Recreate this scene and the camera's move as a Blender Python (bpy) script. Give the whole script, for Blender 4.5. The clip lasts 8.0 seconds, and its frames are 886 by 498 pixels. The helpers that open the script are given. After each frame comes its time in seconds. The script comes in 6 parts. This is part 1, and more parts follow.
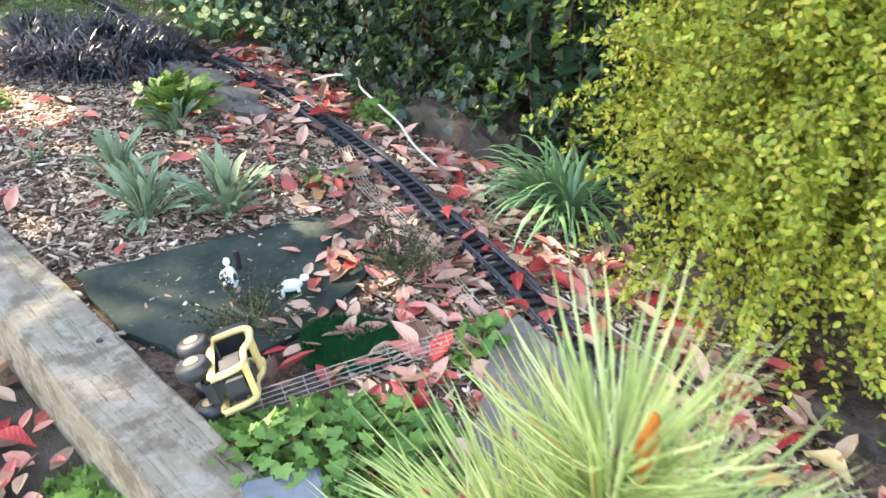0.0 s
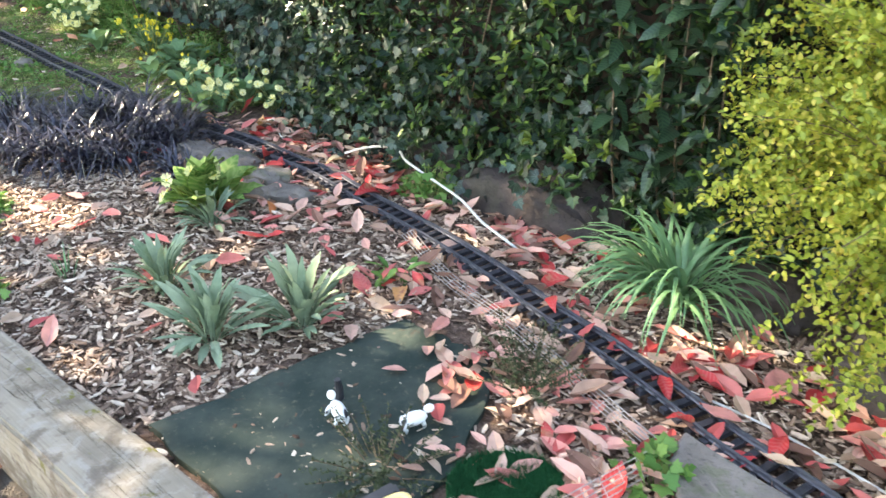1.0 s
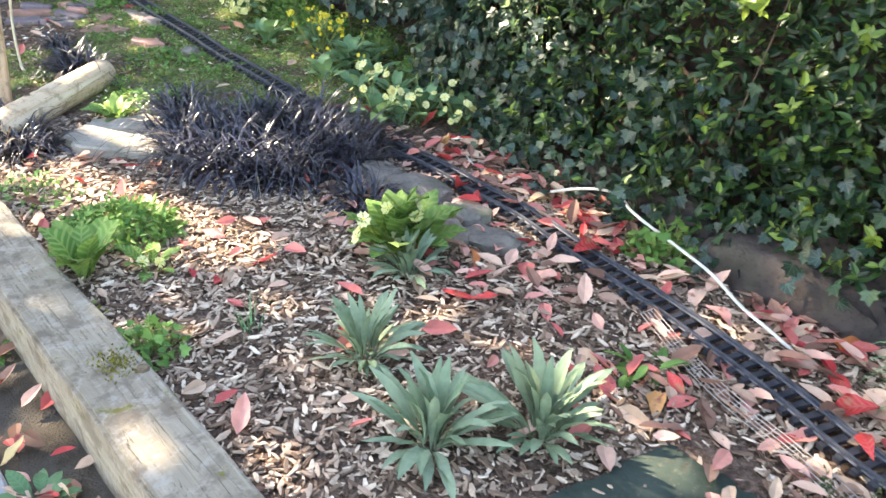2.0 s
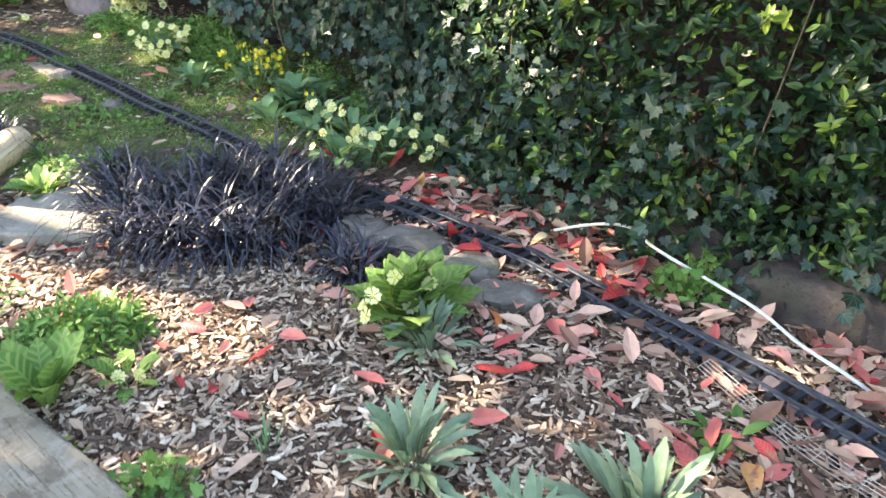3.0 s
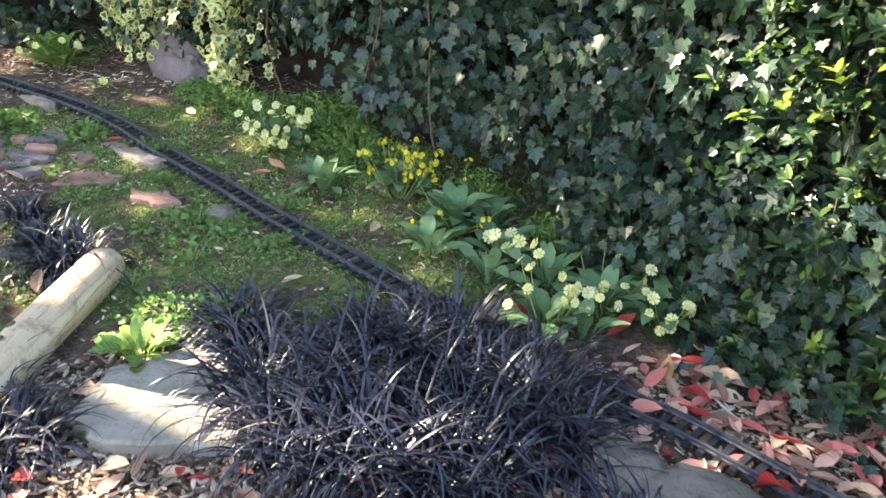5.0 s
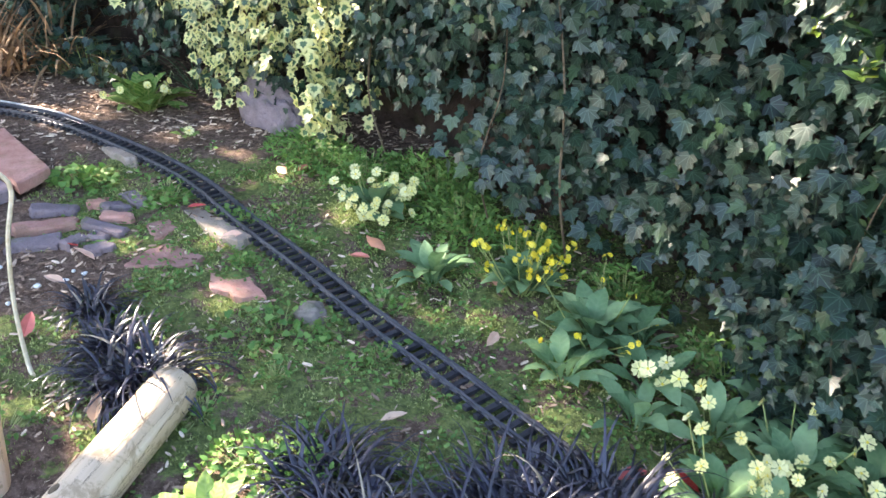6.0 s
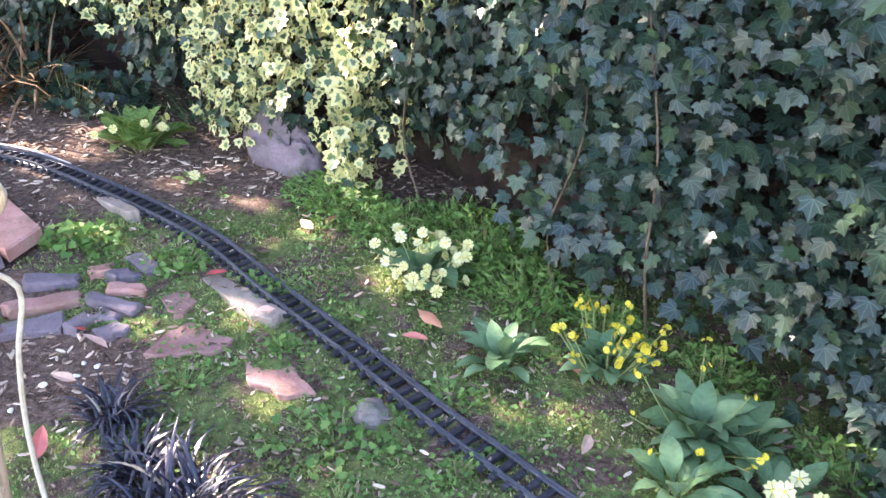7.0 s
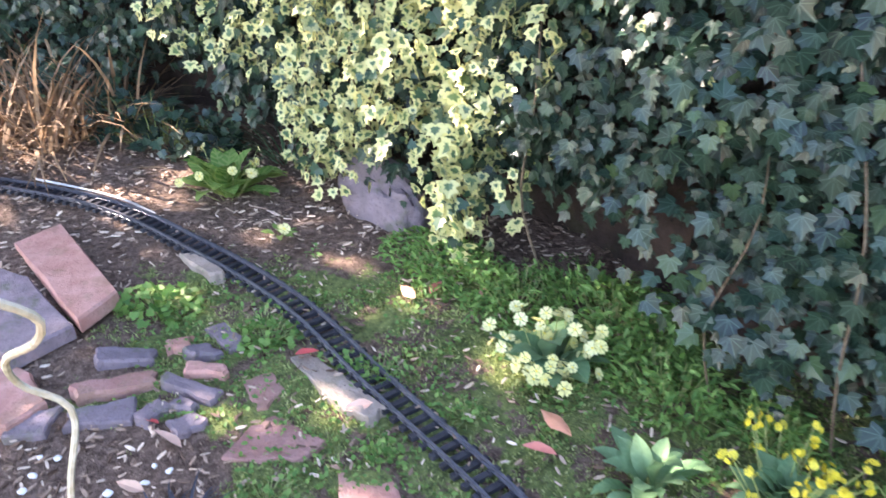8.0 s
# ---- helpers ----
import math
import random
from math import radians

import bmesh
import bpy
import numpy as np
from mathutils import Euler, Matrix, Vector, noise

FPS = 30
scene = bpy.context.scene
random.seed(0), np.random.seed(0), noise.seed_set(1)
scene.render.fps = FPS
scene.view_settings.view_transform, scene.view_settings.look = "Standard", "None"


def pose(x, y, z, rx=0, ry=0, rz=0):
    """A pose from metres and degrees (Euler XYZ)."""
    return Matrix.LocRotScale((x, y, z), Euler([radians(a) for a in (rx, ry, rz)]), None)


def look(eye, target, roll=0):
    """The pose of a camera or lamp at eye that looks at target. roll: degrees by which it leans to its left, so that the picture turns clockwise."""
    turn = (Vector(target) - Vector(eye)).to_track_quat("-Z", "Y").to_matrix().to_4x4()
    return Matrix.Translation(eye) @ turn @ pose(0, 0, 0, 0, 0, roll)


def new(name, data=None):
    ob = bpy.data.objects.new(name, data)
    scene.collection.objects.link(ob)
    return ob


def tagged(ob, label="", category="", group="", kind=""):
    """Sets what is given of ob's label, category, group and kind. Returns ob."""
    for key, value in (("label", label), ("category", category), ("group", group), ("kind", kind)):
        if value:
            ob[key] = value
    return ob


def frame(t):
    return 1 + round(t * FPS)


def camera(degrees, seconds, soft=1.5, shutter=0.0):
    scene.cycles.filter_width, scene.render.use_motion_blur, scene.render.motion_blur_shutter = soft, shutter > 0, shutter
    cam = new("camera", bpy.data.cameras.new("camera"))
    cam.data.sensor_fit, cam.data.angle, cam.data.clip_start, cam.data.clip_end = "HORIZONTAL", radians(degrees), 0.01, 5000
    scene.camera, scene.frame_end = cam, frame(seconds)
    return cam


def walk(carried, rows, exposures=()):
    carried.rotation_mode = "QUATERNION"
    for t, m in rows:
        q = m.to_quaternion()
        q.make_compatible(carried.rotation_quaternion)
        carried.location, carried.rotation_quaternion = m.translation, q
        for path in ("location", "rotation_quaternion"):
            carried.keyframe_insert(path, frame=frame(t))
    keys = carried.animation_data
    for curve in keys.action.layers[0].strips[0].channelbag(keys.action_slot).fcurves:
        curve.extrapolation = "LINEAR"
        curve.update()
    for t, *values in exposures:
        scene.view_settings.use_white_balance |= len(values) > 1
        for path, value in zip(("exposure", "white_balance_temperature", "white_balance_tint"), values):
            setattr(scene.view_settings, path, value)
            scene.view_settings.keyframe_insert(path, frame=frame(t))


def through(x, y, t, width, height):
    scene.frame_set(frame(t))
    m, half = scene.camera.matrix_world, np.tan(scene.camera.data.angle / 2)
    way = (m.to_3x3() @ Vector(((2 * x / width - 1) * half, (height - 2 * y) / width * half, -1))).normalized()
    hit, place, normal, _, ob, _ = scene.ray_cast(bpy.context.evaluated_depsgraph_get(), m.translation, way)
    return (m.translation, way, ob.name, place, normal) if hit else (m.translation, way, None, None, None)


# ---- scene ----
cam = camera(58.4, 8.0, soft=1.5, shutter=0.2)
PATH = [
    (0, (0.31, -0.066, 0.832), (0.385, 1.671, -0.158), 2.7),
    (0.5, (0.179, 0.073, 0.836), (0.286, 1.824, -0.123), 2.7),
    (0.8, (0.078, 0.145, 0.845), (0.271, 1.911, -0.073), 0.5),
    (1, (0.016, 0.194, 0.847), (0.219, 1.96, -0.07), 0.3),
    (1.3, (-0.06, 0.272, 0.813), (0.064, 2.054, -0.088), 1.6),
    (1.5, (-0.124, 0.379, 0.831), (-0.038, 2.14, -0.113), 2.0),
    (1.6, (-0.188, 0.429, 0.816), (-0.079, 2.194, -0.122), 2.8),
    (2, (-0.249, 0.569, 0.846), (-0.282, 2.327, -0.108), 2.1),
    (2.2, (-0.294, 0.62, 0.844), (-0.315, 2.372, -0.121), 3.6),
    (3.3, (-0.492, 0.891, 0.867), (-0.274, 2.651, -0.059), -2.4),
    (3.5, (-0.536, 0.971, 0.871), (-0.372, 2.743, -0.041), -2.6),
    (4, (-0.612, 1.185, 0.883), (-0.645, 2.971, -0.017), -1.2),
    (4.2, (-0.642, 1.247, 0.873), (-0.673, 3.025, -0.041), -0.9),
    (5.3, (-0.881, 1.631, 0.861), (-0.695, 3.437, 0.02), 2.0),
    (5.5, (-0.901, 1.723, 0.854), (-0.769, 3.532, 0.011), 1.9),
    (5.8, (-0.954, 1.853, 0.937), (-0.914, 3.652, 0.065), 1.2),
    (6, (-0.905, 1.927, 0.935), (-0.971, 3.73, 0.072), 0.4),
    (6.3, (-0.942, 1.997, 0.977), (-1.031, 3.787, 0.09), -0.3),
    (6.5, (-0.987, 2.054, 0.98), (-1.085, 3.851, 0.108), 0.2),
    (7, (-1.136, 2.206, 1.013), (-1.097, 3.993, 0.116), 0.8),
    (7.5, (-1.196, 2.31, 1.024), (-1.175, 4.092, 0.117), 2.1),
    (8, (-1.215, 2.512, 1.014), (-1.389, 4.304, 0.141), -1.2),
]
walk(cam, [(t, look(eye, target, roll)) for t, eye, target, roll in PATH],
     [(0, 3.05, 8000, 10), (2, 3.05, 7800, 10), (4, 2.75, 7700, 6), (5.5, 2.8, 7400, 12), (6.5, 3.2, 6800, 20), (7, 3.3, 6800, 25), (8, 3.25, 6800, 23)])

# ---- world, sun, light ----
SUN_TO = Vector((-0.70, 0.30, 0.62)).normalized()
world = bpy.data.worlds.new("world")
scene.world = world
world.use_nodes = True
wn, wl = world.node_tree.nodes, world.node_tree.links
sky = wn.new("ShaderNodeTexSky")
sky.sky_type = "NISHITA"
sky.sun_disc = False
sky.sun_elevation = math.asin(SUN_TO.z)
sky.sun_rotation = math.atan2(SUN_TO.x, SUN_TO.y)
wl.new(sky.outputs[0], wn["Background"].inputs[0])
wn["Background"].inputs[1].default_value = 0.15
sun = new("sun", bpy.data.lights.new("sun", "SUN"))
sun.data.energy, sun.data.angle, sun.data.color = 4.5, radians(0.6), (1.0, 0.93, 0.82)
sun.matrix_world = look(SUN_TO * 20, (0, 0, 0))

# ---- mesh helpers ----
rng = np.random.default_rng(7)


def thing(name, at, label, category, group="", kind=""):
    ob = new(name)
    ob.empty_display_size = 0.05
    ob.location = at
    return tagged(ob, label, category, group, kind)


def mesh_from(name, verts, faces, mat, smooth=False, rim=None, uv=None, sharp=0):
    me = bpy.data.meshes.new(name)
    me.from_pydata([tuple(v) for v in verts] if not isinstance(verts, np.ndarray) else verts.tolist(), [], faces)
    if rim is not None:
        me.attributes.new("rim", "FLOAT", "POINT").data.foreach_set("value", np.asarray(rim, dtype=np.float32))
    if uv is not None:
        loops = np.empty(len(me.loops), dtype=np.int32)
        me.loops.foreach_get("vertex_index", loops)
        me.uv_layers.new(name="UVMap").data.foreach_set("uv", np.asarray(uv, dtype=np.float32)[loops].ravel())
    for m in (mat if isinstance(mat, (list, tuple)) else [mat]):
        me.materials.append(m)
    if smooth:
        me.polygons.foreach_set("use_smooth", np.ones(len(me.polygons), dtype=bool))
    me.update()
    return me


def child(name, me, parent, label="", m=None, kind=""):
    ob = new(name, me)
    ob.parent = parent
    if m is not None:
        ob.matrix_basis = m
    return tagged(ob, label, kind=kind)


def bm_mesh(name, bm, mat, smooth=False, sharp=0):
    me = bpy.data.meshes.new(name)
    bm.normal_update()
    bm.to_mesh(me)
    bm.free()
    for m in (mat if isinstance(mat, (list, tuple)) else [mat]):
        me.materials.append(m)
    if smooth:
        me.polygons.foreach_set("use_smooth", np.ones(len(me.polygons), dtype=bool))
        me.set_sharp_from_angle(angle=radians(sharp or 50))
    return me


def part(name, bm, material, parent, label="", smooth=False, m=None):
    return child(name, bm_mesh(name, bm, material, smooth), parent, label, m)


def unit(a):
    return a / np.maximum(np.linalg.norm(a, axis=-1, keepdims=True), 1e-9)


def scatter(tv, tf, P, F, N, S):
    """Copies of a template (x across, y along, z out) at the points P, along F, with the normals N and sizes S, as one mesh."""
    F = unit(F)
    X = unit(np.cross(F, N))
    N = np.cross(X, F)
    S = np.broadcast_to(np.asarray(S, dtype=float).reshape(-1, 1, 1), (len(P), 1, 1))
    V = P[:, None, :] + S * (tv[None, :, 0:1] * X[:, None, :] + tv[None, :, 1:2] * F[:, None, :] + tv[None, :, 2:3] * N[:, None, :])
    k = len(tv)
    faces = []
    for i in range(len(P)):
        o = i * k
        faces.extend([tuple(a + o for a in f) for f in tf])
    return V.reshape(-1, 3), faces


def leaf_template(w, fold=0.12, droop=0.15, widest=0.4):
    rows = [(0.0, 0.0), (widest * 0.55, 0.42), (widest, 0.5), (0.76, 0.33), (1.0, 0.0)]
    v, rim, faces = [], [], []
    idx = []
    for y, h in rows:
        z = -droop * y * y
        if h == 0:
            idx.append((len(v),) * 3)
            v.append((0, y, z))
            rim.append(0.6)
        else:
            b = len(v)
            v += [(-h * w, y, z + fold * h), (0, y, z), (h * w, y, z + fold * h)]
            rim += [1, 0, 1]
            idx.append((b, b + 1, b + 2))
    for a, b in zip(idx, idx[1:]):
        for s in (0, 1):
            f = [a[s], a[s + 1], b[s + 1], b[s]]
            f = list(dict.fromkeys(f))
            if len(f) > 2:
                faces.append(tuple(f))
    return np.array(v, dtype=float), faces, np.array(rim), np.array([(p[0], p[1]) for p in v])


def ivy_template(cup=0.1):
    out = [(0, 0.04), (0.17, -0.1), (0.37, -0.01), (0.6, 0.14), (0.38, 0.31), (0.5, 0.6), (0.24, 0.59), (0.11, 0.8), (0, 1.0)]
    out = out + [(-x, y) for x, y in out[-2:0:-1]]
    v = [(0, 0.28, 0.0)] + [(x, y, cup * (abs(x) * 1.2 - 0.4 * y * y + 0.1)) for x, y in out]
    n = len(out)
    faces = [(0, 1 + i, 1 + (i + 1) % n) for i in range(n)]
    return np.array(v, dtype=float), faces, np.array([0.0] + [1.0] * n), np.array([(p[0], p[1]) for p in v])


def blades(n, radius, length, width, up, droop, segs=5, seed=0, fold=0.25, centre=(0, 0, 0), tangle=0.5):
    """A tuft of arching strap leaves: verts, faces, and how far along each leaf a vertex lies."""
    r = np.random.default_rng(seed)
    ang = r.uniform(0, 2 * np.pi, n)
    rad = radius * np.sqrt(r.uniform(0, 1, n))
    a2 = ang + r.normal(0, tangle, n)
    L = r.uniform(length[0], length[1], n)
    e = np.radians(r.uniform(up[0], up[1], n))
    d = r.uniform(droop[0], droop[1], n)
    W = r.uniform(width[0], width[1], n)
    twist = r.normal(0, 0.5 * tangle, n)
    p = np.stack([rad * np.cos(ang), rad * np.sin(ang), np.zeros(n)], 1) + np.array(centre)
    V, T = [], []
    for s in range(segs + 1):
        t = s / segs
        ee = e - d * t ** 1.4
        aa = a2 + twist * t
        dirn = np.stack([np.cos(ee) * np.cos(aa), np.cos(ee) * np.sin(aa), np.sin(ee)], 1)
        side = np.stack([-np.sin(aa), np.cos(aa), np.zeros(n)], 1)
        nrm = np.cross(side, dirn)
        w = (W * (1 - t ** 2.2) * (0.65 + 0.7 * min(t * 3, 0.5)))[:, None]
        w = np.maximum(w, 0.0004)
        V += [p - side * w + nrm * w * fold, p, p + side * w + nrm * w * fold]
        T += [np.full(n, t)] * 3
        p = p + dirn * (L / segs)[:, None]
    V = np.stack(V, 1)
    k = V.shape[1]
    faces = []
    for i in range(n):
        o = i * k
        for s in range(segs):
            b = o + 3 * s
            faces.append((b, b + 1, b + 4, b + 3))
            faces.append((b + 1, b + 2, b + 5, b + 4))
    return V.reshape(-1, 3), faces, np.stack(T, 1).ravel()


def tube(path, r, sides=6, taper=1.0):
    """A round rod along points: a bmesh."""
    bm = bmesh.new()
    pts = [Vector(p) for p in path]
    rings = []
    for i, p in enumerate(pts):
        d = (pts[min(i + 1, len(pts) - 1)] - pts[max(i - 1, 0)]).normalized()
        a = d.orthogonal().normalized() if i == 0 else (a - d * a.dot(d)).normalized()
        b = d.cross(a)
        rr = r * (1 + (taper - 1) * i / max(1, len(pts) - 1))
        rings.append([bm.verts.new(p + rr * (math.cos(q) * a + math.sin(q) * b)) for q in np.linspace(0, 2 * math.pi, sides, endpoint=False)])
    for u, v in zip(rings, rings[1:]):
        for j in range(sides):
            bm.faces.new((u[j], u[(j + 1) % sides], v[(j + 1) % sides], v[j]))
    bm.faces.new(rings[0][::-1])
    bm.faces.new(rings[-1])
    return bm


def spline(points, step):
    """Catmull-Rom through the points, sampled about every step metres."""
    p = [np.array(q, dtype=float) for q in points]
    p = [2 * p[0] - p[1]] + p + [2 * p[-1] - p[-2]]
    dense = []
    for i in range(1, len(p) - 2):
        for t in np.linspace(0, 1, 24, endpoint=False):
            a, b, c, d = p[i - 1:i + 3]
            dense.append(0.5 * (2 * b + (c - a) * t + (2 * a - 5 * b + 4 * c - d) * t * t + (3 * b - a - 3 * c + d) * t ** 3))
    dense.append(p[-2])
    dense = np.array(dense)
    s = np.concatenate([[0], np.cumsum(np.linalg.norm(np.diff(dense, axis=0), axis=1))])
    n = max(2, int(s[-1] / step) + 1)
    u = np.linspace(0, s[-1], n)
    return np.stack([np.interp(u, s, dense[:, k]) for k in range(dense.shape[1])], 1)


def slab(poly, thick, seed=0, rough=0.004, bevel=0.006, cuts=2):
    """A flat stone with an uneven outline and worn edges, from its plan outline (about its own origin), z from 0 to thick."""
    r = random.Random(seed)
    bm = bmesh.new()
    out = []
    n = len(poly)
    for i in range(n):
        a, b = Vector(poly[i]), Vector(poly[(i + 1) % n])
        for k in range(cuts + 1):
            q = a.lerp(b, k / (cuts + 1))
            out.append(q + Vector((r.uniform(-rough, rough), r.uniform(-rough, rough))))
    c = sum(out, Vector((0, 0))) / len(out)
    rings = []
    for shrink, z in ((1.0, -0.02), (1.0, thick - bevel), (None, thick), (0.55, thick)):
        ring = []
        for q in out:
            if shrink is None:
                d = (c - q)
                qq = q + d.normalized() * min(bevel, d.length * 0.3)
            else:
                qq = c + (q - c) * shrink
            ring.append(bm.verts.new((qq.x, qq.y, z + (r.uniform(-rough, rough) * 0.15 if z > 0 else 0))))
        rings.append(ring)
    m = len(out)
    for u, v in zip(rings, rings[1:]):
        for i in range(m):
            bm.faces.new((u[i], u[(i + 1) % m], v[(i + 1) % m], v[i]))
    top = bm.verts.new((c.x, c.y, thick + r.uniform(-rough, rough) * 0.1))
    for i in range(m):
        bm.faces.new((rings[-1][i], rings[-1][(i + 1) % m], top))
    bm.faces.new(rings[0][::-1])
    return bm


def boulder(size, seed, sub=4, rough=0.3):
    bm = bmesh.new()
    bmesh.ops.create_icosphere(bm, subdivisions=sub, radius=1)
    off = Vector((seed * 3.1, seed * 1.7, seed * 0.9))
    for v in bm.verts:
        d = v.co.normalized()
        q = Vector(np.sign(c) * abs(c) ** 0.75 for c in d)
        k = 1 + rough * noise.noise(d * 1.1 + off) + rough * 0.5 * noise.noise(d * 2.7 + off) + 0.08 * noise.noise(d * 6 + off) + 0.035 * noise.noise(d * 15 + off)
        v.co = Vector((q.x * size[0], q.y * size[1], q.z * size[2])) * k
    return bm


# ---- materials ----
class Nodes:
    def __init__(self, name):
        self.mat = bpy.data.materials.new(name)
        self.mat.use_nodes = True
        self.t = self.mat.node_tree
        self.b = self.t.nodes["Principled BSDF"]

    def n(self, kind, **kw):
        node = self.t.nodes.new(kind)
        for key, value in kw.items():
            if key in node.inputs:
                node.inputs[key].default_value = value
        return node

    def link(self, a, b):
        self.t.links.new(a, b)

    def coords(self, obj=False):
        if obj:
            return self.n("ShaderNodeTexCoord").outputs["Object"]
        return self.n("ShaderNodeNewGeometry").outputs["Position"]

    def noise(self, scale, detail=4, rough=0.55, co=None, dist=0.0):
        node = self.n("ShaderNodeTexNoise", Scale=scale, Detail=detail, Roughness=rough, Distortion=dist)
        self.link(co if co is not None else self.coords(), node.inputs["Vector"])
        return node.outputs["Fac"]

    def ramp(self, fac, stops, hard=False):
        node = self.n("ShaderNodeValToRGB")
        el = node.color_ramp.elements
        while len(el) < len(stops):
            el.new(0.5)
        for e, (p, c) in zip(el, stops):
            e.position = p
            e.color = (*c, 1) if len(c) == 3 else c
        if hard:
            node.color_ramp.interpolation = "CONSTANT"
        self.link(fac, node.inputs[0])
        return node.outputs[0]

    def mix(self, fac, a, b, mode="MIX"):
        node = self.n("ShaderNodeMix")
        node.data_type, node.blend_type = "RGBA", mode
        for sock, v in ((0, fac), (6, a), (7, b)):
            if isinstance(v, (int, float)):
                node.inputs[sock].default_value = v
            elif isinstance(v, tuple):
                node.inputs[sock].default_value = (*v, 1)
            else:
                self.link(v, node.inputs[sock])
        return node.outputs[2]

    def math(self, op, a, b=0.0, c=0.0):
        node = self.n("ShaderNodeMath")
        node.operation = op
        for i, v in enumerate((a, b, c)):
            if isinstance(v, (int, float)):
                node.inputs[i].default_value = v
            else:
                self.link(v, node.inputs[i])
        return node.outputs[0]

    def smooth(self, v, lo, hi):
        node = self.n("ShaderNodeMapRange")
        node.interpolation_type = "SMOOTHSTEP"
        self.link(v, node.inputs[0])
        node.inputs[1].default_value, node.inputs[2].default_value = lo, hi
        return node.outputs[0]

    def attr(self, name):
        node = self.n("ShaderNodeAttribute")
        node.attribute_name = name
        return node.outputs["Fac"]

    def bump(self, h, strength=0.5, dist=0.01):
        node = self.n("ShaderNodeBump", Strength=strength, Distance=dist)
        self.link(h, node.inputs["Height"])
        self.link(node.outputs[0], self.b.inputs["Normal"])

    def finish(self, colour, rough=0.7, spec=0.4, through=0.0):
        if isinstance(colour, tuple):
            self.b.inputs["Base Color"].default_value = (*colour, 1)
        else:
            self.link(colour, self.b.inputs["Base Color"])
        if isinstance(rough, (int, float)):
            self.b.inputs["Roughness"].default_value = rough
        else:
            self.link(rough, self.b.inputs["Roughness"])
        self.b.inputs["Specular IOR Level"].default_value = spec
        if through > 0:
            tr = self.n("ShaderNodeBsdfTranslucent")
            if isinstance(colour, tuple):
                tr.inputs[0].default_value = (*colour, 1)
            else:
                self.link(colour, tr.inputs[0])
            mx = self.n("ShaderNodeMixShader", Fac=through)
            self.link(self.b.outputs[0], mx.inputs[1])
            self.link(tr.outputs[0], mx.inputs[2])
            self.link(mx.outputs[0], self.t.nodes["Material Output"].inputs[0])
        return self.mat


def leaf_mat(name, stops, rough=0.45, spec=0.4, through=0.2, vein=None, rim=None, island=True, grain=60, blotch=None):
    """A leaf's surface: its hue varies from leaf to leaf, with mottling, and veins and a margin where it has them."""
    q = Nodes(name)
    if island:
        rnd = q.n("ShaderNodeNewGeometry").outputs["Random Per Island"]
    else:
        rnd = q.n("ShaderNodeObjectInfo").outputs["Random"]
    col = q.ramp(rnd, stops)
    nz = q.noise(grain, 3)
    col = q.mix(0.35, col, q.ramp(nz, [(0.3, (0.55, 0.55, 0.55)), (0.7, (1.25, 1.25, 1.25))]), "MULTIPLY")
    if blotch:
        col = q.mix(q.smooth(q.noise(blotch[0], 4), 0.55, 0.7), col, blotch[1])
    if vein:
        uv = q.n("ShaderNodeUVMap").outputs[0]
        sep = q.n("ShaderNodeSeparateXYZ")
        q.link(uv, sep.inputs[0])
        u = q.math("ABSOLUTE", sep.outputs[0])
        v = sep.outputs[1]
        if vein[0] == "palm":
            a = q.math("ARCTAN2", u, q.math("SUBTRACT", v, 0.05))
            r = q.math("SQRT", q.math("ADD", q.math("MULTIPLY", u, u), q.math("MULTIPLY", v, v)))
            d = u
            for k in (0.62, 1.2):
                d = q.math("MINIMUM", d, q.math("MULTIPLY", q.math("ABSOLUTE", q.math("SUBTRACT", a, k)), r))
            m = q.math("SUBTRACT", 1.0, q.smooth(d, 0.008, 0.03))
        else:
            side = q.math("PINGPONG", q.math("SUBTRACT", v, q.math("MULTIPLY", u, 0.8)), 0.06)
            d = q.math("MINIMUM", u, q.math("MULTIPLY", side, 0.6))
            m = q.math("SUBTRACT", 1.0, q.smooth(d, 0.006, 0.022))
        col = q.mix(q.math("MULTIPLY", m, vein[2]), col, vein[1])
        q.bump(m, 0.12, 0.001)
    if rim:
        edge = q.math("ADD", q.attr("rim"), q.math("MULTIPLY", q.math("SUBTRACT", q.noise(45, 2), 0.5), 1.2))
        pale = q.math("MULTIPLY", q.smooth(edge, rim[1], rim[1] + 0.2), q.ramp(rnd, [(0.15, (0, 0, 0)), (0.3, (1, 1, 1))]))
        col = q.mix(pale, col, rim[0])
    return q.finish(col, rough, spec, through)


